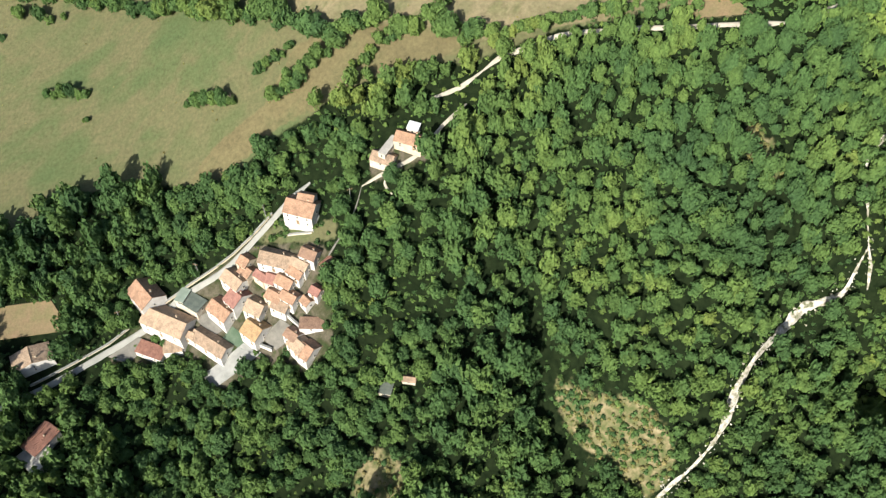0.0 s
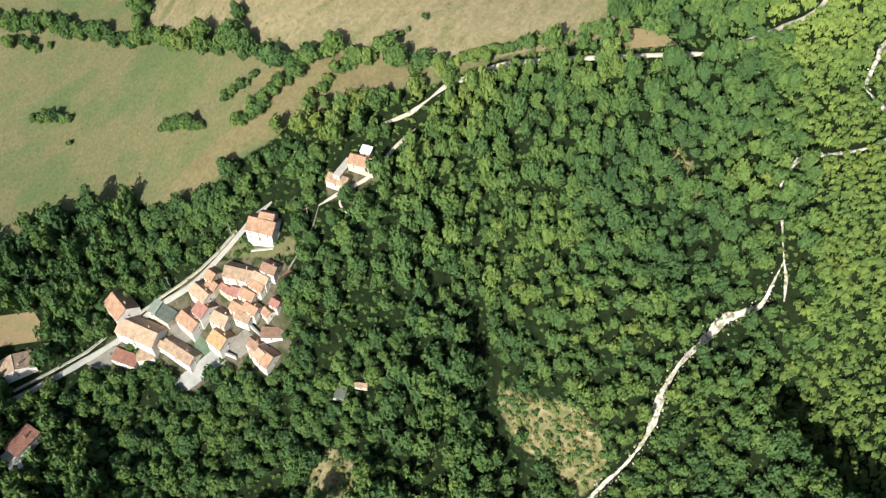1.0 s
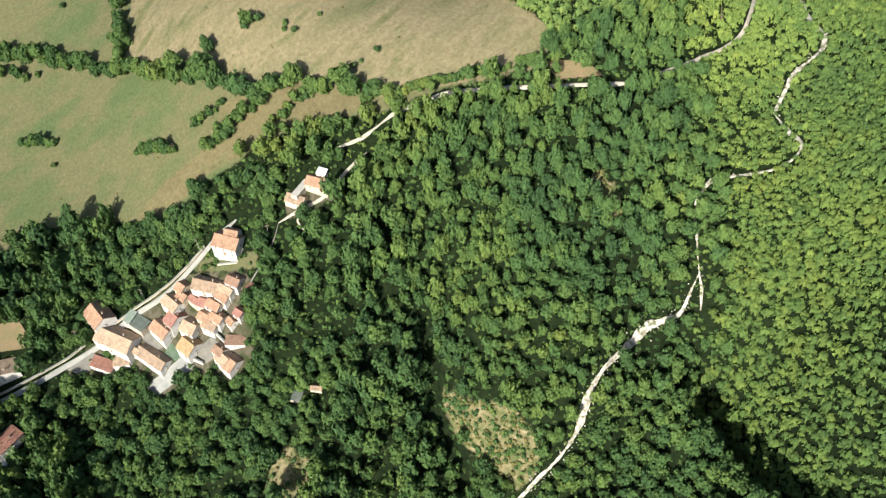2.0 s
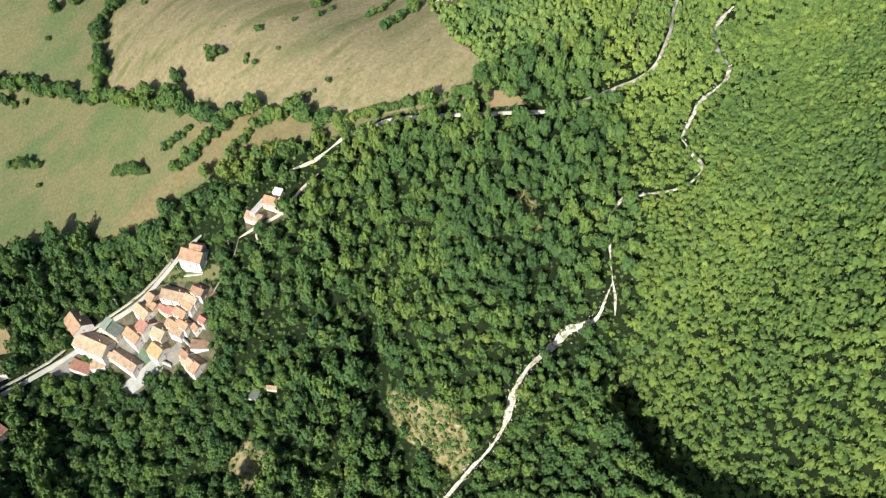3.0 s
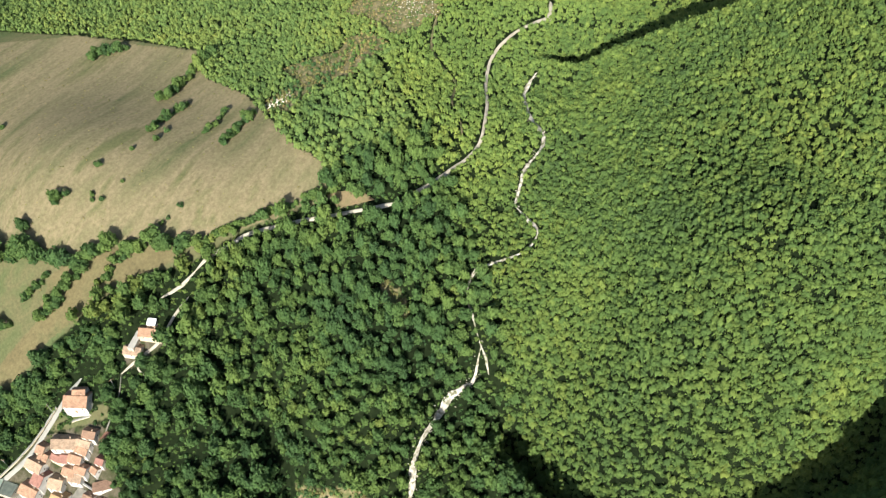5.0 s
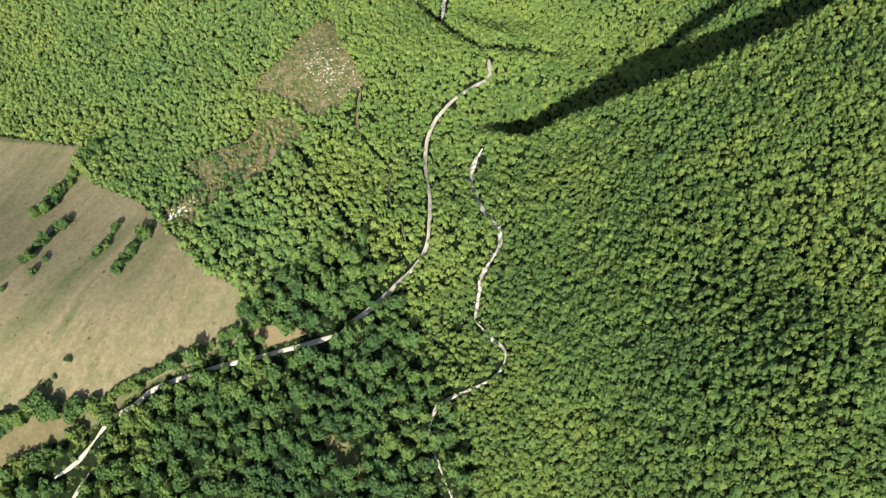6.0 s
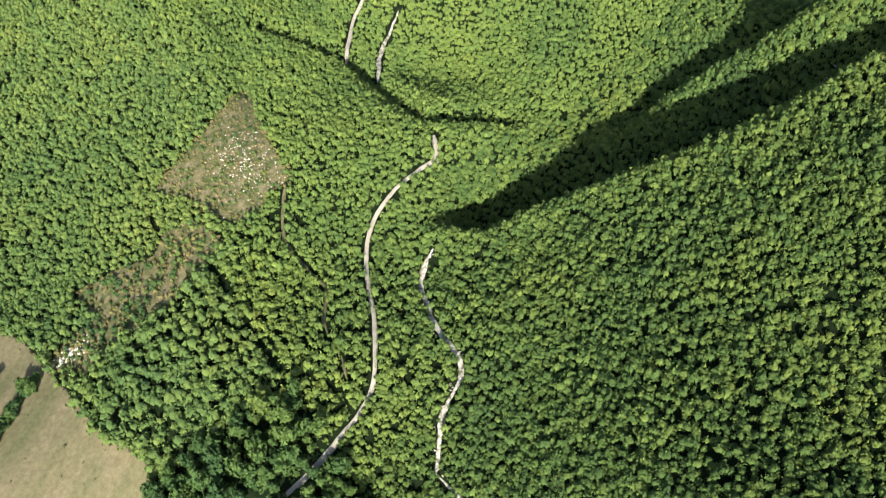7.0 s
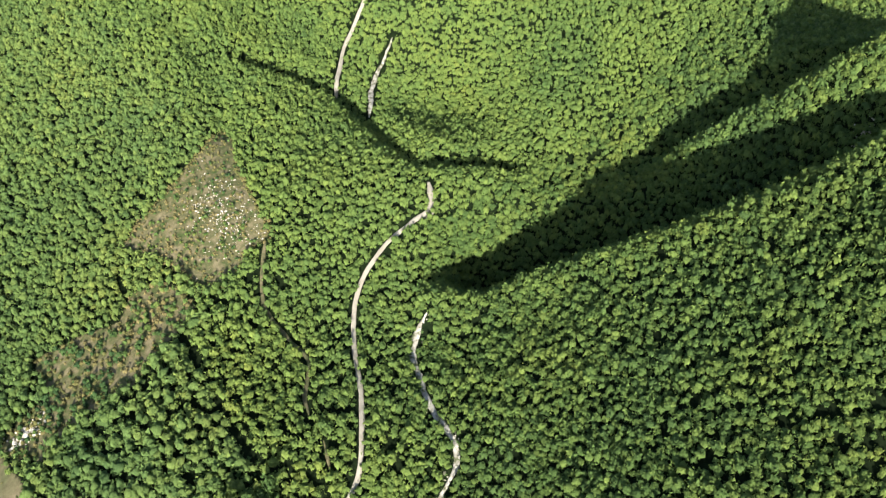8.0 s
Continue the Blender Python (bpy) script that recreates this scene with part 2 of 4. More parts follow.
# ---- long crests (+) and ravines (-): line, spread, height ----
CREST = [(111.4, 112.9), (118.3, 109.8), (125.1, 105.2), (132.1, 99.4), (137.7, 95.1), (143.7, 90.9), (149.0, 87.1), (152.8, 84.7), (157.4, 83.0), (178.0, 74.5)]
BEHIND_CREST = [(x + 3.0, y + 4.0) for x, y in CREST[1:]]
BELOW_CREST = [(x + 6.6, y + 8.8) for x, y in CREST[1:-2]]
GULLY = [(74.5, 45.9), (76.3, 35.0), (78.7, 25.0), (82.4, 17.9), (87.0, 10.9), (91.6, 6.4), (98.4, 5.0), (106.0, 6.3), (113.6, 8.3)]
FAR_RAVINE = [(110, 186), (120, 177.2), (125.5, 171.2), (126.5, 165), (126, 158), (125, 148), (125.5, 140), (128, 138.5), (132, 136.5), (136.1, 134.7), (139.4, 131.8)]
SIDE_RAVINE = [(104.0, 200), (104.5, 182.6), (101.8, 171.5), (99.9, 164)]
NEAR_CREST = [(67.6, 42.0), (69.6, 35.0), (72.6, 23.0), (77.6, 12.0), (84.0, 3.0), (90.0, -2.6), (97.2, -4.6), (105.0, -4.2), (114.0, -3.4)]
SHADY_DELL = [(27.6, 68.0), (26.3, 61.9), (26.6, 55.5), (28.4, 48.4), (30.4, 44.2)]
CREST_BEYOND = [(158.0, 107.6), (162.4, 104.2), (166.8, 99.6), (171.0, 95.5), (178.0, 90.0)]
BEYOND_BACK = [(x + 3.4, y + 4.4) for x, y in CREST_BEYOND]
FAR_BACK = [(150, 117), (158, 112), (166, 107), (176, 101), (197, 90)]
LINES = [(FAR_BACK, 6.0, -3.0), (CREST_BEYOND, 2.6, 4.0), (BEYOND_BACK, 3.4, -4.6), (CREST, 3.2, 4.0), (BEHIND_CREST, 4.0, -8.2), (BELOW_CREST, 5.0, -8.5), (GULLY, 4.4, -16.0), (NEAR_CREST, 3.6, 8.5), (FAR_RAVINE, 2.0, -3.0), (SIDE_RAVINE, 2.0, -1.6), (SHADY_DELL, 2.3, -4.0)]

# ---- landform: rises and hollows (x, y, spread, height) on a gentle slope ----
LANDFORMS = [
    (30, 20, 28, -52.5), (160, 50, 28, 30.4), (-60, 190, 40, 29.5), (140, 160, 20, -28.0),
    (-40, 0, 28, -25.0), (70, 40, 14, -23.9), (100, 30, 14, 20.3), (110, 110, 14, -17.3),
    (-30, 60, 20, -16.4), (70, 10, 14, -16.4), (0, 130, 20, 14.2), (180, 90, 14, 12.8),
    (130, 200, 14, -10.3), (50, 60, 14, 9.8), (150, 120, 14, -9.5), (90, 80, 14, -9.4),
    (30, 70, 14, -8.8), (80, 60, 14, -8.5), (100, 60, 14, 8.0), (70, 110, 14, 6.3),
    (30, 110, 14, 3.8), (10, 60, 14, -1.6),
    (110, 107, 14, 6.0), (80, 114, 10, -3.0), (104, 138, 10, 2.0), (130, 154, 15, 9.0), (112, 148, 10, -2.0), (60, 57, 6, -6.0), (55, 69, 9, -3.5),
]


def height(x, y):
    x, y = np.asarray(x, float), np.asarray(y, float)
    h = 42.12 + 41.35 * np.tanh(x / 110) + 2.00 * np.tanh((y - 90) / 110)
    for a, c, s, v in LANDFORMS:
        h = h + v * np.exp(-((x - a) ** 2 + (y - c) ** 2) / (2 * s * s))
    for line, s, v in LINES:
        h = h + v * np.exp(-distance_to(line, x, y) ** 2 / (2 * s * s))
    return h


def hz(x, y):
    return float(height(x, y))


# ---- plan lines ----
STREAM_LOW = [(34.8, 37.3), (41.8, 40.5), (44.1, 41.3), (46.8, 42.8), (48.6, 44.2), (49.8, 46.2), (51.2, 48.2), (53.3, 50.3), (56.5, 52.6), (60.8, 55.5), (63.3, 56.5), (66.2, 56.5), (68.0, 56.7), (69.4, 58.4), (70.9, 60.1)]
STREAM_ARM = [(70.9, 60.1), (71.2, 58.2), (71.0, 56.2)]
STREAM_MID = [(70.9, 60.1), (70.9, 63.6), (71.3, 68.1), (73.8, 70.9), (77.2, 71.6), (81.7, 70.8), (85.7, 69.9), (88.4, 71.6), (88.2, 75.6), (87.6, 80.6)]
STREAM_TOP = [(87.6, 80.6), (89.0, 81.9), (91.3, 85.0), (94.7, 87.5), (98.3, 89.3), (100.0, 92.1), (100.1, 97.0), (101.9, 103.7), (104.0, 108.9), (106.3, 111.1), (108.9, 112.3)]
UPPER_STREAM = [(128.4, 162.4), (135.7, 172.4), (140.6, 176.4), (145.1, 179.6)]
UPPER_PATH = [(125.4, 171.0), (127.0, 173.2), (134.3, 182.6), (139.2, 186.4), (145.9, 190.8)]
TRACK = [(123.4, 133.1), (120.8, 128.5), (116.9, 127.9), (112.6, 127.0), (108.8, 125.8), (104.1, 123.3), (100.3, 119.8), (96.5, 113.7), (93.0, 105.9), (88.8, 98.7), (85.3, 94.6), (79.8, 92.0), (72.7, 89.5), (65.1, 87.8)]
ROAD = [(65.1, 87.8), (60.3, 88.7), (53.4, 91.2), (44.6, 94.9), (35.6, 97.4), (30.3, 97.1), (26.3, 97.2), (22.8, 96.1)]
FARM_TRACK = [(19.7, 92.5), (17.3, 91.4), (15.6, 90.6), (13.5, 89.0), (11.2, 87.7), (8.0, 87.0), (5.1, 86.5), (2.5, 86.0)]
ROAD_LOW = [(22.8, 96.1), (20.6, 95.3), (18.2, 94.7), (14.5, 94.6)]
SPUR = [(6.6, 86.8), (6.0, 85.3), (7.0, 83.6)]
STREET = [(-5.4, 89.3), (-9.2, 88.0), (-13.9, 85.7), (-19.2, 83.5), (-22.7, 82.6), (-27.2, 81.9), (-31.0, 80.6), (-34.2, 79.0), (-41.7, 76.3), (-47.6, 73.6), (-53.5, 70.9), (-70, 64)]
LANE = [(2.5, 86.0), (1.3, 83.6), (-0.3, 81.5), (-2.9, 79.3), (-4.9, 77.4)]
HILL_PATH = [(93.5, 135.3), (89.5, 129.0), (87.9, 124.9), (88.4, 118.8), (89.1, 114.2), (85.9, 109.2), (84.9, 106.0)]
LOW_PATH = [(84.7, 101.8), (84.0, 99.5), (83.4, 97.7)]
WAYS = [(STREAM_LOW, 0.8), (STREAM_ARM, 0.5), (STREAM_MID, 0.1), (STREAM_TOP, 0.35), (UPPER_STREAM, 0.6), (UPPER_PATH, 0.4), (TRACK, 0.3), (ROAD, 0.45), (ROAD_LOW, 0.3), (FARM_TRACK, 0.5), (SPUR, 0.3), (STREET, 0.75), (LANE, 0.3), (HILL_PATH, 0.1), (LOW_PATH, 0.1)]
WOOD_EDGE = [(-75, 97), (-56.1, 99.8), (-49.2, 101.1), (-42.3, 101.7), (-32.9, 99.9), (-21.6, 94.7), (-15.7, 96.0), (-9.9, 97.8), (-4.3, 98.5), (1.2, 100.1), (7.4, 99.8), (15.5, 99.4), (21.2, 97.6), (25.6, 97.9), (31.1, 98.3), (36.8, 98.1), (42.5, 97.3), (47.4, 96.5), (51.8, 95.5)]
FIELD_TOP = [(53.8, 103.2), (49.2, 112.5), (46.6, 127.0), (44.6, 137.4), (38.0, 148.8), (37.0, 155.5), (40.3, 159.9), (25.9, 176.1), (10, 190), (-30, 215), (-140, 215), (-140, 97)]
FIELDS = WOOD_EDGE + FIELD_TOP
DRY = [(-28, 131), (-10, 118), (1, 109), (11, 107), (24, 100), (37, 98.5), (52, 95.8), (54, 103), (50, 112), (47, 127), (45, 137), (38, 149), (40, 160), (10, 190), (-24, 200)]
STRIP = [(0.4, 109.5), (-5.8, 109.1), (-11.4, 103.2), (-18.5, 101.7), (-23.3, 99.4), (-26.6, 95.9), (-17.0, 96.3), (-9.8, 99.0), (-3.1, 99.2), (4, 100.5), (24, 99), (12, 106)]
EARTH_PATCH = [(52.0, 97.0), (58.5, 93.4), (60.5, 90.2), (53.2, 92.6)]
CLEARING = [(99.5, 164.9), (92.0, 159.5), (84.2, 155.1), (77.0, 151.5), (73.9, 149.6), (78.8, 142.3), (80.7, 135.3), (82.1, 132.2), (87.3, 132.8), (90.4, 135.0), (94.6, 135.8), (95.9, 146.0), (97.4, 153.9), (100.4, 162.7)]
CLEARING_LOW = [(77.8, 137.8), (72.0, 140.3), (69.0, 136.2), (61.8, 139.0), (55.4, 139.9), (55.8, 132.1), (49.2, 131.1), (46.8, 128.6), (51.2, 122.5), (58.9, 124.1), (65.8, 123.4), (72.3, 126.5), (79.6, 130.9)]
SCRUB = [(27.6, 58.5), (32.1, 53.2), (38.8, 49.9), (42.3, 45.1), (42.8, 41.6), (38.9, 40.1), (35.6, 43.3), (31.3, 48.1), (28.7, 52.2)]
GLADE = [(-0.3, 53.0), (3.3, 50.9), (4.4, 45.2), (-4.7, 44.3), (-3.5, 49.5)]
BROWN_FIELD = [(-60, 80), (-60, 85.5), (-50.2, 85.5), (-46.6, 83.0), (-47.1, 80.2), (-52.5, 78.8)]
VILLAGE = [(-41.4, 75.2), (-37.7, 78.7), (-35.4, 80.7), (-28.0, 82.1), (-18.3, 84.6), (-15.4, 84.2), (-5.4, 81.1), (-2.8, 78.5), (-4.7, 75.7), (-4.0, 70.6), (-5.0, 66.1), (-8.7, 65.1), (-14.5, 68.3), (-17.8, 68.4), (-22.8, 67.3), (-26.4, 70.5), (-31.4, 73.3), (-38.8, 74.3)]
GARDEN = [(-16.2, 85.9), (-10.5, 85.6), (-5.2, 82.8), (-2.3, 83.7), (-1.8, 80.4), (-5.4, 80.9), (-13.5, 83.9)]
FARMYARD = [(3.6, 88.0), (8.3, 89.6), (12.2, 89.5), (14.0, 86.8), (7.8, 86.4), (4.2, 85.5)]
QUARRY = [(47.6, 126.4), (54.4, 126.2), (54.6, 130.6), (47.8, 130.4)]
VALLEY = [(60, 85.5), (86.9, 84.3), (94.5, 88.3), (99.6, 92.7), (100.5, 98.4), (104.5, 110.1), (110.0, 114.6), (119.6, 124.5), (119.0, 135.1), (60, 140)]
ROADSIDE = [(51.0, 93.6), (57.0, 90.9), (66.5, 88.4), (66.8, 85.9), (60.0, 86.4), (50.6, 90.8)]
SMALL_CLEARING = [(56.4, 75.9), (59.0, 72.2), (59.9, 67.4), (57.9, 67.8), (55.5, 70.8), (54.9, 74.0)]


# ---- mesh helpers ----
def mesh_from(name, verts, faces, mats, uv=None, tone=None, face_mat=None, rounded=None):
    """A mesh from arrays: verts (n, 3), faces (m, k)."""
    me = bpy.data.meshes.new(name)
    verts, faces = np.asarray(verts, np.float32), np.asarray(faces, np.int32)
    k = faces.shape[1]
    me.vertices.add(len(verts))
    me.vertices.foreach_set("co", verts.ravel())
    me.loops.add(faces.size)
    me.loops.foreach_set("vertex_index", faces.ravel())
    me.polygons.add(len(faces))
    me.polygons.foreach_set("loop_start", np.arange(0, faces.size, k, dtype=np.int32))
    if face_mat is not None:
        me.polygons.foreach_set("material_index", np.asarray(face_mat, np.int32))
    for mt in mats:
        me.materials.append(mt)
    if uv is not None:
        lay = me.uv_layers.new(name="UVMap")
        lay.data.foreach_set("uv", np.asarray(uv, np.float32)[faces.ravel()].ravel())
    if tone is not None:
        at = me.attributes.new("tone", "FLOAT", "POINT")
        at.data.foreach_set("value", np.asarray(tone, np.float32))
    me.polygons.foreach_set("use_smooth", np.zeros(len(faces), bool) if rounded is None else rounded)
    me.update(calc_edges=True)
    return me


def part(name, bm, mat, parent, label=""):
    me = bpy.data.meshes.new(name)
    bm.to_mesh(me)
    bm.free()
    me.materials.append(mat)
    ob = new(name, me)
    ob.parent = parent
    return tagged(ob, label=label)


def box_bm(x0, x1, y0, y1, z0, z1, bevel=0.0):
    bm = bmesh.new()
    bmesh.ops.create_cube(bm, size=1, matrix=Matrix.Translation(((x0 + x1) / 2, (y0 + y1) / 2, (z0 + z1) / 2)) @ Matrix.Diagonal((x1 - x0, y1 - y0, z1 - z0, 1)))
    if bevel:
        bmesh.ops.bevel(bm, geom=bm.edges[:], offset=bevel, segments=1, affect="EDGES")
    return bm


# ---- ground: one sheet to the horizon ----
def axis_lines(lo, hi, step, far):
    mid = np.arange(lo, hi + step, step)
    out = [mid[-1]]
    s = step
    while out[-1] < far:
        s *= 1.18
        out.append(out[-1] + s)
    neg = [mid[0]]
    s = step
    while neg[-1] > -far:
        s *= 1.18
        neg.append(neg[-1] - s)
    return np.concatenate([neg[:0:-1], mid, out[1:]])


gx, gy = axis_lines(-75, 215, 1.15, 2600), axis_lines(-10, 235, 1.15, 2600)
GX, GY = np.meshgrid(gx, gy)
rough = np.random.default_rng(3).normal(0, 0.03, GX.shape)
GZ = height(GX, GY) + rough
nx, ny = len(gx), len(gy)
idx = np.arange(nx * ny).reshape(ny, nx)
quads = np.stack([idx[:-1, :-1], idx[:-1, 1:], idx[1:, 1:], idx[1:, :-1]], -1).reshape(-1, 4)
sub_x, sub_y = np.meshgrid(np.linspace(-0.6, 0.6, 5), np.linspace(-0.6, 0.6, 5))


def share(*polys):
    """How much of the ground round each vertex lies in the given plots."""
    total = np.zeros(GX.size)
    for ox, oy in zip(sub_x.ravel(), sub_y.ravel()):
        hit = np.zeros(GX.size, bool)
        for poly in polys:
            hit |= inside(poly, GX.ravel() + ox, GY.ravel() + oy)
        total += hit
    return total / sub_x.size


COVERS = [("meadow", (FIELDS, GARDEN)), ("dry_meadow", (DRY, EARTH_PATCH)), ("stubble", (STRIP,)), ("yard", (VILLAGE, FARMYARD)), ("scrub_ground", (CLEARING, CLEARING_LOW, SCRUB, GLADE, SMALL_CLEARING))]
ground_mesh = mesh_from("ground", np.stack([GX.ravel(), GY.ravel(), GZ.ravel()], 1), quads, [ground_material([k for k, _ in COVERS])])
for key, polys in COVERS:
    ground_mesh.attributes.new(key, "FLOAT", "POINT").data.foreach_set("value", share(*polys).astype(np.float32))
ground_mesh.polygons.foreach_set("use_smooth", np.ones(len(quads), bool))
tagged(new("ground", ground_mesh), "hilly ground with meadows, bare soil and woodland floor", "ground", kind="structure")


def ribbon(name, line, width, mat, label, category, wobble=0.25, lift=0.05, seed=1, ends=0.3):
    """A way or stream bed laid on the ground, with uneven edges and a skirt down into the soil."""
    p = smooth_line(line)
    d = np.gradient(p, axis=0)
    d /= np.linalg.norm(d, axis=1)[:, None]
    side = np.stack([-d[:, 1], d[:, 0]], 1)
    rng = np.random.default_rng(seed)
    n = len(p)
    ker = np.ones(5) / 5
    if isinstance(width, list):
        at = [int(np.argmin(np.hypot(p[:, 0] - x, p[:, 1] - y))) for x, y in line]
        width = np.interp(np.arange(n), at, width)
    w = [width * (1 + wobble * np.convolve(rng.normal(0, 1.6, n + 4), ker, "valid")) for _ in range(2)]
    fade = np.minimum(1, ends + np.minimum(np.arange(n), np.arange(n)[::-1]) / 6)
    w = [np.clip(a, 0.35 * width, 2.2 * width) * fade for a in w]
    rows = []
    for f in (-1.15, -1.0, -0.5, 0.0, 0.5, 1.0, 1.15):
        q = p + side * ((w[0] if f < 0 else w[1]) * f)[:, None]
        rows.append(np.column_stack([q, height(q[:, 0], q[:, 1]) + (lift + 0.05 * (1 - abs(f)) if abs(f) <= 1 else -0.25)]))
    v = np.stack(rows, 1).reshape(-1, 3)
    k = len(rows)
    i = np.arange(n * k).reshape(n, k)
    f4 = np.stack([i[:-1, :-1], i[:-1, 1:], i[1:, 1:], i[1:, :-1]], -1).reshape(-1, 4)[:, ::-1]
    me = mesh_from(name, v, f4, [mat])
    me.polygons.foreach_set("use_smooth", np.ones(len(f4), bool))
    return tagged(new(name, me), label, category, kind="structure")


G = "white_gravel"
ribbon("stream_bed", STREAM_LOW, [0.3, 0.3, 0.15, 0.2, 0.6, 0.62, 0.4, 0.3, 0.36, 0.62, 0.55, 0.4, 0.36, 0.3, 0.25], MAT[G], "broad pale stony bed of a nearly dry stream", "stream bed", 0.45, seed=1)
ribbon("stream_bed", STREAM_ARM, 0.3, MAT[G], "thin side arm of a pale stony stream bed", "stream bed", 0.5, seed=2)
ribbon("stream_bed", STREAM_MID, 0.22, MAT[G], "narrow pale stream bed between leafy trees", "stream bed", 0.5, seed=3)
ribbon("stream_bed", STREAM_TOP, 0.42, MAT[G], "winding white stony stream bed below a wooded slope", "stream bed", 0.45, seed=4)
ribbon("stream_bed", UPPER_STREAM, 0.45, MAT[G], "short white stretch of a far stream bed", "stream bed", 0.5, seed=5)
ribbon("track", UPPER_PATH, 0.4, MAT["gravel_track"], "far grey gravel track on a wooded slope", "track", 0.2, seed=6)
ribbon("track", TRACK, [0.85, 0.7, 0.4] + [0.35] * 8 + [0.38, 0.4, 0.4], MAT["gravel_track"], "pale gravel forest track winding up the valley", "track", 0.2, seed=7)
ribbon("road", ROAD, 0.36, MAT["gravel_track"], "narrow pale country road along the field edge", "road", 0.12, seed=8)
ribbon("track", FARM_TRACK, 0.28, MAT["gravel_track"], "pale dirt track beside a farmhouse", "track", 0.25, seed=9)
ribbon("road", ROAD_LOW, 0.32, MAT["gravel_track"], "end of a pale country road going under trees", "road", 0.12, seed=15)
ribbon("track", SPUR, 0.3, MAT["gravel_track"], "curved dirt spur below a farmhouse", "track", 0.25, seed=10)
ribbon("road", STREET, 0.46, MAT["asphalt"], "grey paved village street", "road", 0.06, seed=11)
ribbon("lane", LANE, 0.14, MAT["gravel_yard"], "thin footpath lane between gardens", "lane", 0.25, seed=12)

ribbon("track", HILL_PATH, 0.3, MAT["scrub_ground"], "yellowish footpath winding through the valley wood", "track", 0.3, seed=13)
ribbon("track", LOW_PATH, 0.3, MAT["scrub_ground"], "short piece of footpath between trees", "track", 0.3, seed=14)


# ---- trees ----
def ico(level):
    bm = bmesh.new()
    bmesh.ops.create_icosphere(bm, subdivisions=level, radius=1)
    bm.verts.ensure_lookup_table()
    v = np.array([q.co[:] for q in bm.verts])
    f = np.array([[q.index for q in p.verts] for p in bm.faces])
    bm.free()
    return v, f


def crown_arrays(seed, level, clumps, tall=0.85, size=0.34, cut=-0.5, lobes=9, smooth=False):
    """A crown of unit radius: a lumpy leafy core with boughs, and clumps of leaves standing out of it."""
    rng = np.random.default_rng(seed)
    v, f = ico(level)
    c = rng.normal(0, 1, (lobes, 3))
    c[:, 2] = c[:, 2] * 0.6 + 0.25
    c *= (rng.uniform(0.42, 0.7, lobes) / np.linalg.norm(c, axis=1))[:, None]
    rho = rng.uniform(0.28, 0.46, lobes)

    def radius(dirs):
        """The outer skin of the rounded boughs, looking out from the middle."""
        r = np.full(len(dirs), 0.5)
        for q, a in zip(c, rho):
            k = dirs @ q
            under = a * a - q @ q + k * k
            r = np.maximum(r, np.where((under > 0) & (k > 0), k + np.sqrt(np.maximum(under, 0)), 0))
        return r
    f = f[v[f].mean(axis=1)[:, 2] > cut]
    core = v * (radius(v) * rng.uniform(0.8, 1.05, len(v)))[:, None]
    verts, tris = [core], [f]
    n = len(core)
    d = rng.normal(0, 1, (clumps, 3))
    d[:, 2] = d[:, 2] * 0.8 + 0.35
    d /= np.linalg.norm(d, axis=1)[:, None]
    at = d * (radius(d) * rng.uniform(0.9, 1.12, clumps))[:, None]
    near = np.argmin(((at[:, None] - c[None]) ** 2).sum(2), axis=1)
    nrm = at - c[near] * 0.9
    nrm = nrm / np.linalg.norm(nrm, axis=1)[:, None] + rng.normal(0, 0.45, (clumps, 3))
    nrm /= np.linalg.norm(nrm, axis=1)[:, None]
    t = np.cross(nrm, rng.normal(0, 1, (clumps, 3)))
    t /= np.linalg.norm(t, axis=1)[:, None]
    s = np.cross(nrm, t)
    a = size * rng.uniform(0.55, 1.3, (clumps, 1))
    corners = np.stack([at - t * a - s * a * 0.5, at + t * a - s * a * 0.55, at + s * a * rng.uniform(0.7, 1.2, (clumps, 1))], 1)
    verts.append(corners.reshape(-1, 3))
    tris.append(n + 3 * np.arange(clumps)[:, None] + np.array([[0, 1, 2]]))
    vv = np.concatenate(verts)
    vv[:, 2] *= tall
    return vv, np.concatenate(tris), len(f) if smooth else 0


NEAR_CROWNS = [crown_arrays(100 + i, 2, 420, 1.1 + 0.1 * (i % 4), 0.15) for i in range(8)]
TALL_CROWNS = [crown_arrays(500 + i, 1, 210, 1.45 + 0.14 * (i % 4), 0.19) for i in range(8)]
MID_CROWNS = [crown_arrays(200 + i, 1, 19, 1.2 + 0.1 * (i % 4), 0.22, -0.1, 6, True) for i in range(14)]
TINY_CROWNS = [crown_arrays(400 + i, 1, 14, 0.8, 0.45, -0.1) for i in range(6)]
FAR_CROWNS = [crown_arrays(300 + i, 1, 15, 1.1 + 0.1 * (i % 4), 0.25, -0.1, 6, True) for i in range(14)]


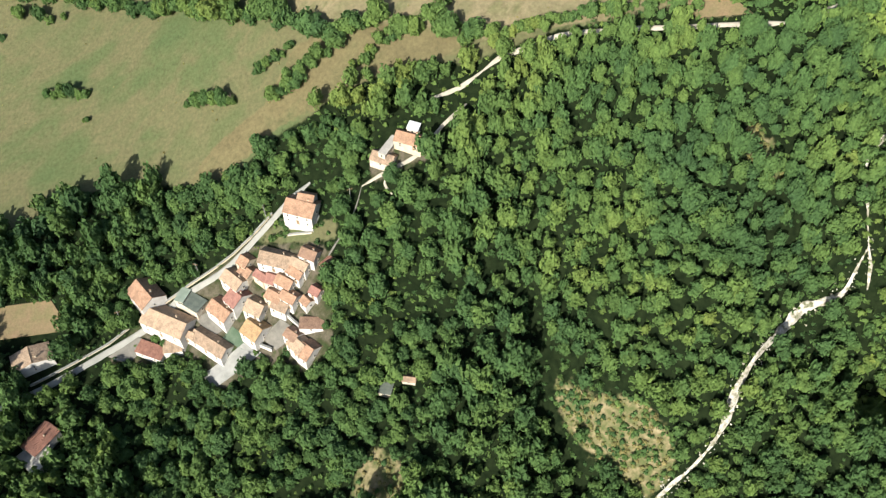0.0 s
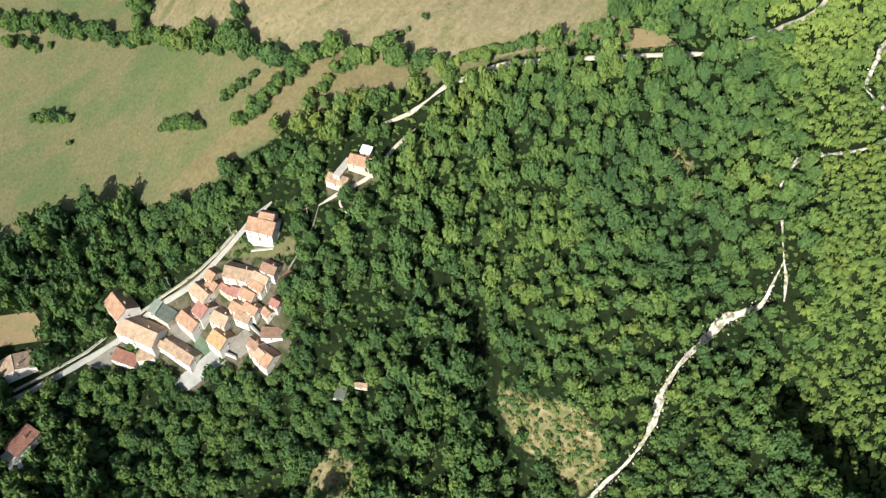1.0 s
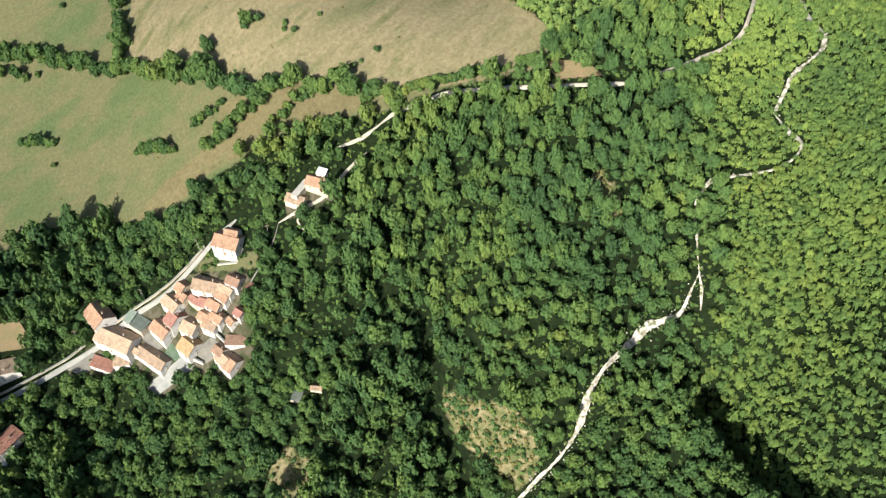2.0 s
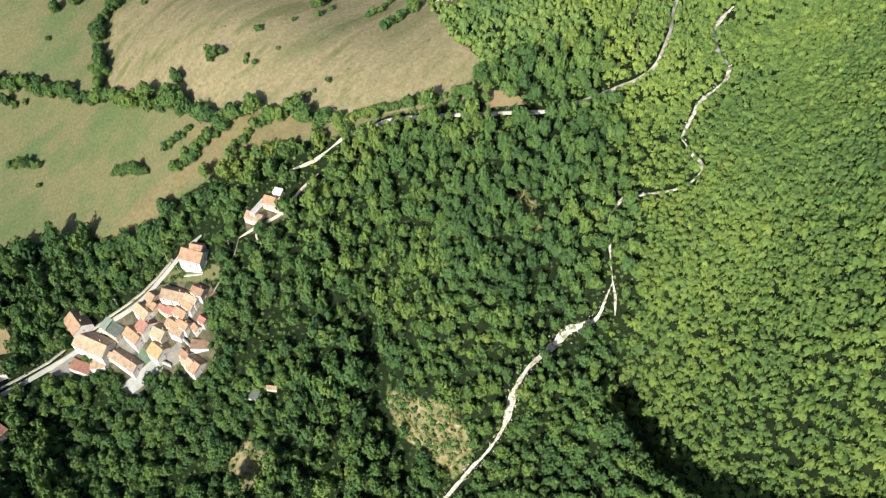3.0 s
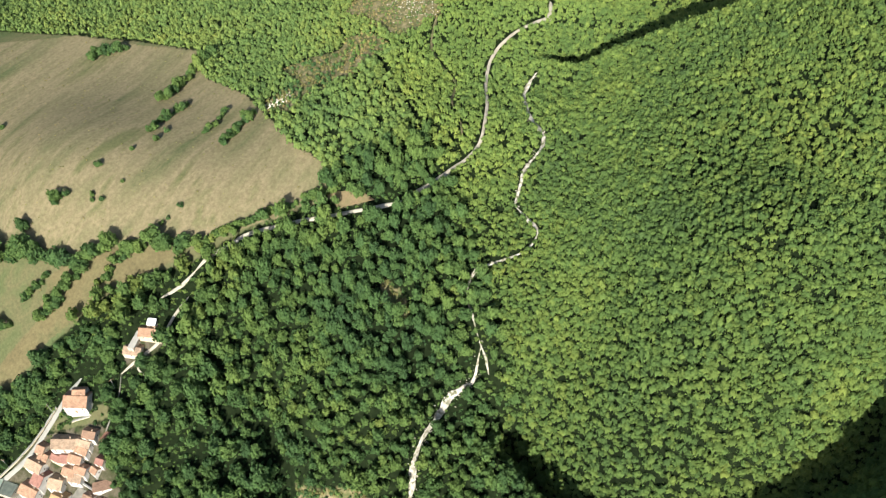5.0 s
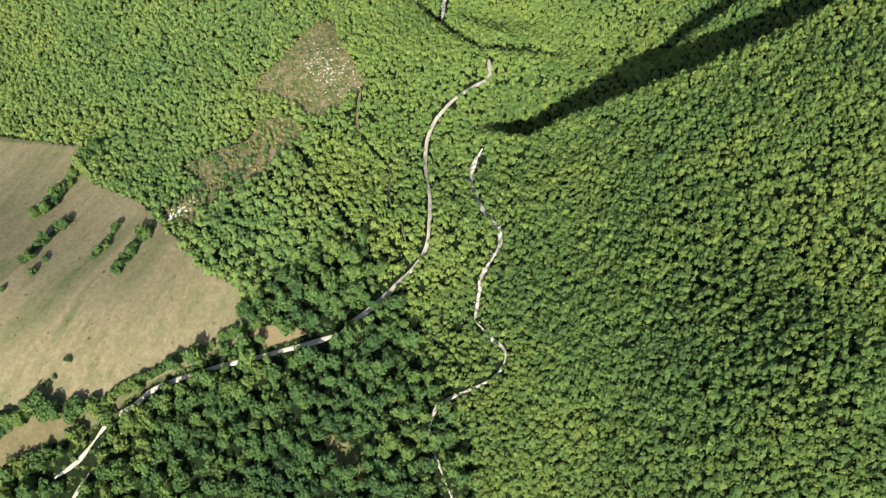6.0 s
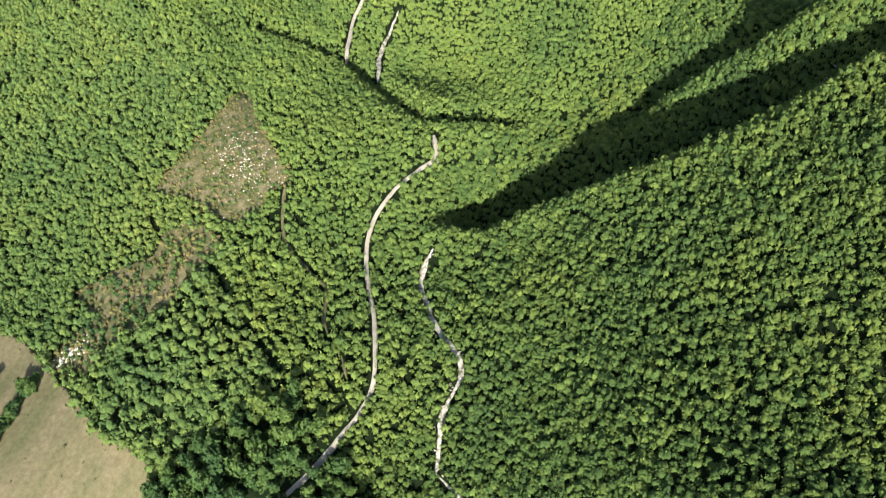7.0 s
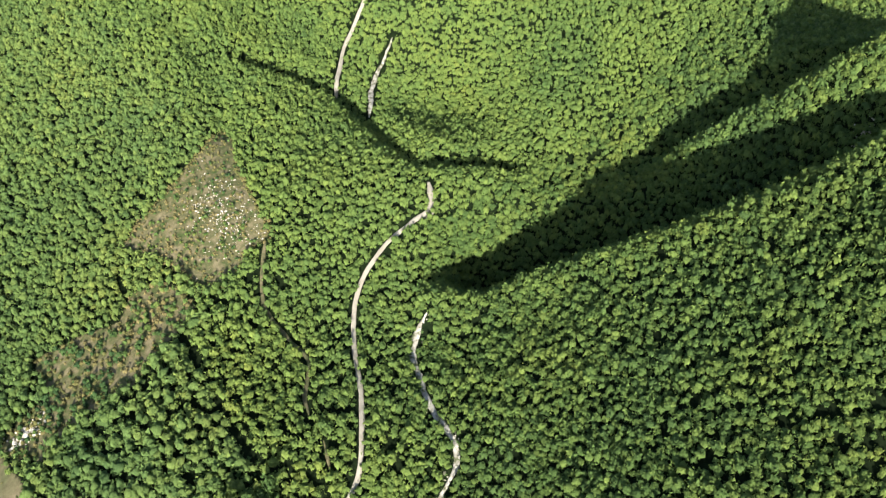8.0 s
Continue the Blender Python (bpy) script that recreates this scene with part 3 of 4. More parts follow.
def forest(name, spots, crowns, mat, label, seed, trunk=0.5, uneven=0.55):
    """One leafy mass: spots are rows of x, y, radius."""
    rng = np.random.default_rng(seed)
    vs, fs, ts, ms, n = [], [], [], [], 0
    for x, y, r in spots:
        v, f, body = crowns[rng.integers(len(crowns))]
        a = rng.uniform(0, 6.283)
        ca, sa = math.cos(a), math.sin(a)
        sx, sz = r * rng.uniform(0.9, 1.12), r * rng.uniform(0.8, 1.3)
        q = np.empty_like(v)
        q[:, 0] = (v[:, 0] * ca - v[:, 1] * sa) * sx + x
        q[:, 1] = (v[:, 0] * sa + v[:, 1] * ca) * sx + y
        q[:, 2] = v[:, 2] * sz + r * (trunk + rng.uniform(-0.25, uneven))
        vs.append(q)
        fs.append(f + n)
        ms.append(np.arange(len(f)) < body)
        ts.append(np.full(len(v), rng.uniform()))
        n += len(v)
    lens = [len(v) for v in vs]
    z = np.repeat(height(np.array([s[0] for s in spots]), np.array([s[1] for s in spots])), lens)
    v = np.concatenate(vs)
    v[:, 2] += z
    me = mesh_from(name, v, np.concatenate(fs), [mat], tone=np.concatenate(ts), rounded=np.concatenate(ms))
    return tagged(new(name, me), label, "forest", kind="stuff")


def scatter(x0, x1, y0, y1, gap, seed, level=0.74):
    """Jittered triangular planting, as dense on steep ground as on level ground."""
    rng = np.random.default_rng(seed)
    ys = np.arange(y0, y1, gap * 0.87)
    out = []
    for k, y in enumerate(ys):
        xs = np.arange(x0 + (k % 2) * gap / 2, x1, gap)
        out.append(np.column_stack([xs + rng.normal(0, gap * 0.22, len(xs)), y + rng.normal(0, gap * 0.22, len(xs))]))
    p = np.concatenate(out)
    g = np.hypot(height(p[:, 0] + 1, p[:, 1]) - height(p[:, 0] - 1, p[:, 1]), height(p[:, 0], p[:, 1] + 1) - height(p[:, 0], p[:, 1] - 1)) / 2
    return p[rng.uniform(0, 1, len(p)) < level * np.sqrt(1 + g * g)]


HOUSE_SPOTS = []   # x, y, half diagonal; filled by the village below


def gaps(p, share, size=0.2, seed=0.0):
    """True where the trees stand; false in about that share of the wood, in shady openings between groups of trees."""
    n = np.array([noise.noise(Vector((x * size, y * size, seed))) for x, y in p])
    return n > np.quantile(n, share)


def wooded(p, margin=0.4):
    x, y = p[:, 0], p[:, 1]
    ok = ~inside(FIELDS, x, y)
    for poly in (CLEARING, CLEARING_LOW, SCRUB, GLADE, EARTH_PATCH, BROWN_FIELD, SMALL_CLEARING, ROADSIDE, QUARRY, VILLAGE, GARDEN, FARMYARD):
        ok &= ~inside(poly, x, y)
    for line, w in WAYS:
        ok &= distance_to(line, x, y) > w + margin
    for hx, hy, r in HOUSE_SPOTS:
        ok &= np.hypot(x - hx, y - hy) > r + margin
    return ok


def rocks(name, spots, mat, label, category, seed):
    """Scattered stones and blocks: spots are rows of x, y, size."""
    rng = np.random.default_rng(seed)
    v0, f0 = ico(1)
    vs, fs, n = [], [], 0
    for x, y, r in spots:
        v = v0 * rng.uniform(0.7, 1.25, (len(v0), 1)) * r * rng.uniform(0.5, 1.3, 3)
        a = rng.uniform(0, 6.28)
        v = np.column_stack([v[:, 0] * math.cos(a) - v[:, 1] * math.sin(a) + x, v[:, 0] * math.sin(a) + v[:, 1] * math.cos(a) + y, v[:, 2] + hz(x, y) + 0.15 * r])
        vs.append(v)
        fs.append(f0 + n)
        n += len(v)
    return tagged(new(name, mesh_from(name, np.concatenate(vs), np.concatenate(fs), [mat])), label, category, kind="stuff")


def within_poly(poly, count, seed):
    rng = np.random.default_rng(seed)
    q = np.array(poly)
    p = rng.uniform(q.min(0), q.max(0), (count * 6, 2))
    return p[inside(poly, p[:, 0], p[:, 1])][:count]


# ---- village ----
def gable_roof(bm_w, bm_d, eave, rise, over, thick, uv_scale=1.0):
    """Two pitched slabs meeting at a ridge along x."""
    bm = bmesh.new()
    lay = bm.loops.layers.uv.new("UVMap")
    w, d = bm_w / 2 + over, bm_d / 2 + over
    drop = rise * over / (bm_d / 2)
    slope = math.hypot(d, rise + drop)
    for s in (-1, 1):
        lo = [(-w, s * d, eave - drop), (w, s * d, eave - drop), (w, 0, eave + rise), (-w, 0, eave + rise)]
        vs = [bm.verts.new(p) for p in lo] + [bm.verts.new((p[0], p[1], p[2] + thick)) for p in lo]
        fl = [(0, 1, 2, 3), (4, 5, 6, 7), (0, 1, 5, 4), (2, 3, 7, 6), (1, 2, 6, 5), (3, 0, 4, 7)]
        for f in fl:
            face = bm.faces.new([vs[i] for i in f])
            for lp in face.loops:
                c = lp.vert.co
                lp[lay].uv = (c.x * 4 * uv_scale, abs(c.y) / d * slope * 4 * uv_scale)
    bmesh.ops.recalc_face_normals(bm, faces=bm.faces[:])
    return bm


def shed_roof(w0, d0, eave, rise, over, thick):
    bm = bmesh.new()
    lay = bm.loops.layers.uv.new("UVMap")
    w, d = w0 / 2 + over, d0 / 2 + over
    lo = [(-w, -d, eave), (w, -d, eave), (w, d, eave + rise), (-w, d, eave + rise)]
    vs = [bm.verts.new(p) for p in lo] + [bm.verts.new((p[0], p[1], p[2] + thick)) for p in lo]
    for f in [(0, 1, 2, 3), (4, 5, 6, 7), (0, 1, 5, 4), (2, 3, 7, 6), (1, 2, 6, 5), (3, 0, 4, 7)]:
        face = bm.faces.new([vs[i] for i in f])
        for lp in face.loops:
            lp[lay].uv = (lp.vert.co.x * 4, lp.vert.co.y * 4)
    bmesh.ops.recalc_face_normals(bm, faces=bm.faces[:])
    return bm


def walls_bm(w, d, z0, eave, rise, gable):
    """Walls as a closed body, with gables or a sloping top."""
    bm = bmesh.new()
    a, c = w / 2, d / 2
    if gable:
        prof = [(-c, z0), (c, z0), (c, eave), (0, eave + rise), (-c, eave)]
    else:
        prof = [(-c, z0), (c, z0), (c, eave + rise), (-c, eave)]
    l = [bm.verts.new((-a, y, z)) for y, z in prof]
    r = [bm.verts.new((a, y, z)) for y, z in prof]
    bm.faces.new(l[::-1])
    bm.faces.new(r)
    n = len(prof)
    for i in range(n):
        bm.faces.new((l[i], l[(i + 1) % n], r[(i + 1) % n], r[i]))
    bmesh.ops.recalc_face_normals(bm, faces=bm.faces[:])
    return bm


def window_part(house, x, y, z, face, w=0.24, h=0.36, shutter=None):
    """A framed window sitting in the wall; face: outward direction as (dx, dy)."""
    dx, dy = face
    ax = (abs(dy), abs(dx))
    def slab(u0, u1, v0, v1, o0, o1):
        return box_bm(*sorted((x + ax[0] * u0 + dx * o0, x + ax[0] * u1 + dx * o1)), *sorted((y + ax[1] * u0 + dy * o0, y + ax[1] * u1 + dy * o1)), z + v0, z + v1)
    win = part("window", slab(-w / 2 - 0.05, w / 2 + 0.05, -h / 2 - 0.05, h / 2 + 0.05, -0.05, 0.03), MAT["plaster_white"], house)
    part("pane", slab(-w / 2, w / 2, -h / 2, h / 2, -0.02, 0.04), MAT["glass"], win)
    part("sill", slab(-w / 2 - 0.08, w / 2 + 0.08, -h / 2 - 0.1, -h / 2 - 0.05, -0.02, 0.1), MAT["stone_wall"], win)
    if shutter:
        for s in (-1, 1):
            part("shutter", slab(s * (w / 2 + 0.02), s * (w / 2 + 0.17), -h / 2, h / 2, 0.0, 0.07), MAT[shutter], win)


def house(label, x, y, w, d, a, eave, roof="tile_orange", wall="plaster_white", kind="gable", turn=False, rise=None, windows=2, floors=2, chimney=True, sunk=2.2, name="house", category="house", shutter=None):
    """A house on its plan: w along the front, d deep, turned by a degrees; the front faces -y of its own axes."""
    w, d, eave = 1.17 * w, 1.17 * d, 0.76 * eave
    HOUSE_SPOTS.append((x, y, 0.5 * max(w, d)))
    root = new(name)
    root.matrix_world = pose(x, y, hz(x, y), 0, 0, a)
    tagged(root, label, category, group="village houses")
    if turn:
        inner_w, inner_d = d, w
    else:
        inner_w, inner_d = w, d
    rise = rise if rise is not None else 0.31 * inner_d
    rot = Matrix.Rotation(radians(90), 4, "Z") if turn else Matrix.Identity(4)
    bm = walls_bm(inner_w, inner_d, -sunk, eave, rise, kind == "gable")
    bm.transform(rot)
    part("wall", bm, MAT[wall], root)
    if kind == "gable":
        bm = gable_roof(inner_w, inner_d, eave, rise, 0.09, 0.08)
    else:
        bm = shed_roof(inner_w, inner_d, eave, rise, 0.08, 0.07)
    bm.transform(rot)
    rf = part("roof", bm, MAT[roof], root)
    if kind == "gable":
        bm = box_bm(-inner_w / 2 - 0.08, inner_w / 2 + 0.08, -0.07, 0.07, eave + rise + 0.04, eave + rise + 0.14, 0.03)
        bm.transform(rot)
        part("ridge_tiles", bm, MAT[roof], rf)
    if chimney:
        cx, cy = 0.22 * w, 0.12 * d
        ch = part("chimney", box_bm(cx - 0.11, cx + 0.11, cy - 0.11, cy + 0.11, eave, eave + rise + 0.32, 0.015), MAT["plaster_cream"], root)
        part("cap", box_bm(cx - 0.15, cx + 0.15, cy - 0.15, cy + 0.15, eave + rise + 0.32, eave + rise + 0.38, 0.015), MAT[roof], ch)
    step = (eave) / floors
    for f in range(floors):
        z = step * (f + 0.55)
        for i in range(windows):
            px = (i + 0.5) / windows * w - w / 2
            if f == 0 and i == windows // 2 and floors > 1:
                dr = part("door", box_bm(px - 0.22, px + 0.22, -d / 2 - 0.04, -d / 2 + 0.05, 0.0, 0.9), MAT["timber"], root)
                part("door_frame", box_bm(px - 0.28, px + 0.28, -d / 2 - 0.025, -d / 2 + 0.05, 0.0, 0.96), MAT["stone_wall"], dr)
            else:
                window_part(root, px, -d / 2, z, (0, -1), shutter=shutter)
        window_part(root, w / 2, 0.0, z, (1, 0))
        window_part(root, -w / 2, -0.1 * d, z, (-1, 0))
    return root


house("square two-storey white house with an orange tiled roof", -33.9, 82.6, 4.2, 3.7, -56, 2.6, "tile_orange", windows=2)
house("long white two-storey house with a pale orange tiled roof", -30.7, 78.3, 6.7, 3.8, -33, 2.4, "tile_pale", windows=3)
house("low white outbuilding with a dark red roof", -34.0, 75.2, 4.1, 1.8, -29, 1.3, "tile_red", kind="shed", rise=0.5, windows=2, floors=1, chimney=False)
house("white annex with a pale sloping roof", -30.4, 75.1, 2.5, 2.0, 0, 1.2, "tile_pale", kind="shed", rise=0.5, windows=1, floors=1, chimney=False)
house("tiny white house with a pale tiled roof", -27.4, 75.9, 1.9, 1.5, -32, 1.9, "tile_pale", windows=1, chimney=False)
house("row house with a pale brown tiled roof above the terrace", -23.9, 73.7, 5.8, 2.5, -42, 1.7, "tile_dun", windows=3)
house("low building with a flat dark sheet roof", -26.4, 80.0, 3.3, 2.2, -41, 1.4, "dark_sheet", "stone_wall", kind="shed", rise=0.2, windows=1, floors=1, chimney=False)
house("open-sided shelter with a pale green sheet roof", -28.0, 81.3, 1.3, 2.2, -29, 1.5, "green_sheet", "stone_wall", kind="shed", rise=0.2, windows=1, floors=1, chimney=False, name="shed", category="shed")
house("white house with an orange tiled roof beside the courtyard", -21.5, 77.2, 3.6, 2.8, -48, 2.1, "tile_orange", windows=2)
house("house with a broad pale orange roof next to the street", -18.9, 80.3, 3.3, 2.6, -49, 2.2, "tile_pale", windows=2)
house("house with a faded maroon tiled roof", -18.8, 78.0, 2.2, 3.3, -51, 1.9, "tile_maroon", windows=2)
house("small cottage with an orange tiled roof at the street", -16.9, 82.3, 1.6, 2.2, -45, 1.5, "tile_orange", "plaster_cream", windows=1, chimney=False)
house("low cottage with a rusty orange roof at the street", -16.8, 81.0, 1.9, 2.0, -47, 1.3, "tile_orange", "plaster_cream", windows=1, floors=1, chimney=False)
house("white house with a wide pale tiled roof", -11.8, 80.5, 4.5, 2.8, -24, 1.9, "tile_dun", windows=3)
house("white stepped house with a pale roof in the upper row", -8.1, 78.4, 2.6, 1.8, -40, 1.9, "tile_pale", windows=2)
house("narrow house with a brown tiled roof in the row", -6.5, 79.1, 2.3, 2.1, -34, 2.0, "tile_brown", windows=1)
house("narrow white house with a reddish roof in the row", -8.9, 77.6, 2.4, 1.8, -45, 1.8, "tile_orange", windows=2)
house("low house with a wide orange-red roof", -10.7, 77.2, 2.5, 2.2, -40, 1.5, "tile_orange", windows=2, chimney=False)
house("small house with a maroon tiled roof in a yard", -14.5, 79.5, 1.9, 1.6, -47, 1.4, "tile_maroon", "plaster_cream", windows=1, floors=1, chimney=False)
house("low outhouse with a pinkish patched roof in a yard", -12.9, 78.6, 1.4, 2.2, -30, 1.2, "tile_maroon", "stone_wall", windows=1, floors=1, chimney=False)
house("house with an orange roof in the middle of the village", -12.6, 75.9, 2.3, 2.1, -41, 1.8, "tile_orange", "plaster_cream", windows=2)
house("white house with a bright orange roof", -10.3, 74.8, 2.3, 2.0, -41, 2.0, "tile_orange", windows=2)
house("white house with a weathered pale roof below a taller one", -11.8, 74.4, 2.4, 2.1, -35, 1.6, "tile_dun", windows=2, floors=1, chimney=False)
house("long white house with a low pale roof", -15.8, 75.7, 2.6, 2.8, -37, 1.6, "tile_pale", windows=2)
house("white house with an ochre tiled roof above the green yard", -16.3, 72.8, 2.8, 3.3, -46, 1.9, "tile_ochre", windows=2)
house("white house with a brown tiled roof at the lower edge", -10.4, 69.8, 1.9, 1.9, -47, 2.0, "tile_brown", windows=2)
house("white stepped house with a pale orange roof", -9.6, 68.3, 2.4, 2.5, -52, 1.9, "tile_pale", windows=2, chimney=False)
house("low white house with a pinkish roof at the lower edge", -8.2, 67.1, 1.9, 3.1, -47, 1.5, "tile_orange", windows=2, floors=1, chimney=False)
house("low white garage with a sloping brown roof", -7.4, 70.5, 3.1, 1.6, -9, 0.9, "tile_brown", kind="shed", rise=0.3, windows=1, floors=1, chimney=False, name="garage", category="garage")
house("small lean-to with a red tiled roof beside the lane", -4.0, 77.6, 0.9, 2.1, -49, 0.7, "tile_red", "stone_wall", kind="shed", rise=0.2, windows=1, floors=1, chimney=False, name="shed", category="shed")
house("tiny house with a red tiled roof", -7.7, 73.5, 1.4, 1.6, -56, 1.3, "tile_orange", windows=1, floors=1, chimney=False)
house("small white house with a brown roof beside the gardens", -6.1, 74.2, 1.5, 1.7, -42, 1.5, "tile_maroon", windows=1, chimney=False)
house("tall white house with an orange roof standing apart", -7.0, 85.3, 4.1, 3.3, -26, 2.7, "tile_orange", windows=3)
house("upper wing of a white house with an orange roof", -6.1, 86.1, 2.2, 1.9, -22, 2.9, "tile_orange", windows=1, chimney=False)
house("old farmhouse with an orange tiled roof", 10.6, 89.7, 3.8, 2.4, -29, 1.15, "tile_orange", "plaster_cream", windows=2)
house("long narrow farm wing with a pale sheet roof", 7.4, 89.7, 1.0, 4.1, -37, 1.2, "grey_sheet", "stone_wall", kind="shed", rise=0.25, windows=1, floors=1, chimney=False)
house("ruined farm wing with a weathered brown roof", 6.3, 88.4, 3.1, 2.2, -31, 0.9, "tile_dun", "stone_wall", windows=1, floors=1, chimney=False)
house("farm shelter with a white sheet roof", 11.3, 91.0, 1.5, 1.1, -29, 1.2, "white_sheet", "stone_wall", kind="shed", rise=0.4, windows=1, floors=1, chimney=False, name="shed", category="shed")
house("house with a pale and brown tiled roof below the street", -52.5, 76.1, 2.9, 5.1, -70, 1.8, "tile_pale", windows=1, rise=0.8)
house("house with a red tiled roof at the wood edge", -50.9, 63.8, 2.8, 4.2, -39, 2.0, "tile_red", windows=1, turn=True)
house("low shed with a grey sheet roof beside a red-roofed house", -51.5, 61.3, 3.8, 3.3, -49, 1.2, "grey_sheet", kind="shed", rise=0.3, windows=2, floors=1, chimney=False, name="shed", category="shed")
house("small hut with a weathered brown roof among the trees", 6.3, 60.2, 1.7, 1.0, -15, 0.6, "tile_dun", "stone_wall", windows=1, floors=1, chimney=False, name="hut", category="hut")
house("small dark hut with a bluish sheet roof among the trees", 2.7, 59.5, 1.6, 1.5, -22, 0.6, "dark_sheet", "stone_wall", kind="shed", rise=0.2, windows=1, floors=1, chimney=False, name="hut", category="hut")


def paved(name, corners, mat, label, category="terrace"):
    """A paved place laid on the slope: a thick sheet with an edge going down into the soil."""
    c = np.array(corners, float)
    n = 9
    u, v = np.meshgrid(np.linspace(0, 1, n), np.linspace(0, 1, n))
    q = ((1 - u) * (1 - v))[..., None] * c[0] + (u * (1 - v))[..., None] * c[1] + (u * v)[..., None] * c[2] + ((1 - u) * v)[..., None] * c[3]
    z = height(q[..., 0], q[..., 1]) + 0.16
    top = np.column_stack([q.reshape(-1, 2), z.ravel()])
    low = top - np.array([0, 0, 0.9])
    i = np.arange(n * n).reshape(n, n)
    f = np.stack([i[:-1, :-1], i[:-1, 1:], i[1:, 1:], i[1:, :-1]], -1).reshape(-1, 4)
    ring = np.concatenate([i[0, :-1], i[:-1, -1], i[-1, :0:-1], i[:0:-1, 0]])
    nxt = np.roll(ring, -1)
    f = np.concatenate([f[:, ::-1], np.stack([ring, nxt, nxt + n * n, ring + n * n], -1)])
    return tagged(new(name, mesh_from(name, np.concatenate([top, low]), f, [MAT[mat]])), label, category, kind="structure")


def garden_wall(line, tall, mat, label, thick=0.12):
    """A free-standing wall that follows the ground, with a coping."""
    root = new("garden_wall")
    tagged(root, label, "wall")
    q = np.array(line, float)
    p = np.concatenate([q[i] + (q[i + 1] - q[i]) * np.linspace(0, 1, 5)[:-1, None] for i in range(len(q) - 1)] + [q[-1:]])
    d = np.gradient(p, axis=0)
    d /= np.linalg.norm(d, axis=1)[:, None]
    side = np.stack([-d[:, 1], d[:, 0]], 1)
    z = height(p[:, 0], p[:, 1])
    for nm, half, z0, z1, mt in (("wall", thick, -0.8, tall, mat), ("coping", thick + 0.04, tall, tall + 0.07, "concrete")):
        a, b_ = p - side * half, p + side * half
        ring = np.stack([np.column_stack([a, z + z0]), np.column_stack([b_, z + z0]), np.column_stack([b_, z + z1]), np.column_stack([a, z + z1])], 1)
        n = len(p)
        i = np.arange(n * 4).reshape(n, 4)
        j = np.roll(i, -1, axis=1)
        f = np.stack([i[:-1], j[:-1], j[1:], i[1:]], -1).reshape(-1, 4)
        f = np.concatenate([f, i[:1], i[-1:, ::-1]])
        o = new(nm, mesh_from(nm, ring.reshape(-1, 3), f, [MAT[mt]]))
        o.parent = root
    return root


paved("terrace", [(-26.3, 70.3), (-18.6, 72.4), (-15.9, 70.0), (-24.2, 68.0)], "concrete", "broad pale concrete terrace below the houses")
paved("courtyard", [(-15.7, 72.0), (-12.2, 73.2), (-9.5, 70.3), (-13.5, 69.5)], "gravel_yard", "grey concrete courtyard between white houses", "courtyard")
paved("field", [(-62, 80.0), (-60, 85.6), (-50.0, 85.4), (-47.0, 80.4)], "bare_earth", "bare brown field with thin grass beside the street", "field")
paved("earth_patch", EARTH_PATCH[:4], "bare_earth", "small patch of bare earth beside the road", "bare earth")
paved("parking_place", [(-41.2, 75.8), (-36.2, 77.9), (-34.3, 76.9), (-37.6, 74.7)], "gravel_yard", "grey-brown gravel parking place beside the street", "parking place")
paved("yard", [(-22.2, 74.2), (-20.3, 75.2), (-17.4, 72.1), (-18.9, 71.5)], "green_paving", "dark green surfaced yard behind the terrace", "yard")
paved("yard", [(-26.5, 78.2), (-24.0, 78.4), (-21.4, 75.3), (-23.6, 75.0)], "gravel_yard", "dark grey paved yard between two houses", "yard")
garden_wall([(-11.9, 74.1), (-9.2, 70.7)], 0.8, "plaster_white", "long white garden wall behind the courtyard")
garden_wall([(-18.0, 72.4), (-14.1, 69.6)], 0.8, "plaster_white", "white retaining wall above the terrace")
garden_wall([(-40.2, 75.3), (-38.0, 74.6)], 0.35, "plaster_cream", "short low pale wall at the parking place")
garden_wall([(-31.5, 81.5), (-26.8, 82.9), (-22.5, 83.7), (-19.0, 84.5), (-15.9, 85.6), (-12.0, 87.4)], 0.35, "plaster_cream", "low pale wall along the village street")
garden_wall([(-53, 72.4), (-46, 75.6), (-41.0, 77.6), (-37.5, 79.4)], 0.3, "stone_wall", "low dark stone wall along the street")
garden_wall([(-9.8, 83.6), (-6.0, 82.5), (-4.6, 84.2)], 0.25, "stone_wall", "low wall round the yard of a white house")


def utility_pole(x, y, tall):
    root = new("utility_pole")
    root.matrix_world = pose(x, y, hz(x, y), 0, 1.5, (x * 37) % 360)
    tagged(root, "tall slim grey concrete utility pole", "utility pole", group="utility poles")
    bm = bmesh.new()
    bmesh.ops.create_cone(bm, cap_ends=True, segments=8, radius1=0.09, radius2=0.05, depth=tall + 0.6, matrix=Matrix.Translation((0, 0, tall / 2 - 0.3)))
    part("pole", bm, MAT["concrete"], root)
    part("crossarm", box_bm(-0.45, 0.45, -0.04, 0.04, tall - 0.35, tall - 0.27), MAT["timber"], root)


for x, y, t_ in [(-38.6, 80.2, 3.6), (-44.5, 79.5, 3.6), (-13.0, 87.2, 3.4), (-25.0, 83.6, 3.4), (0.5, 84.4, 3.2)]:
    utility_pole(x, y, t_)

# ---- woods ----
rng = np.random.default_rng(21)


def ragged(p, base, spread, seed):
    r = base * np.random.default_rng(seed).uniform(1 - spread, 1 + spread, len(p))
    return np.column_stack([p, r])


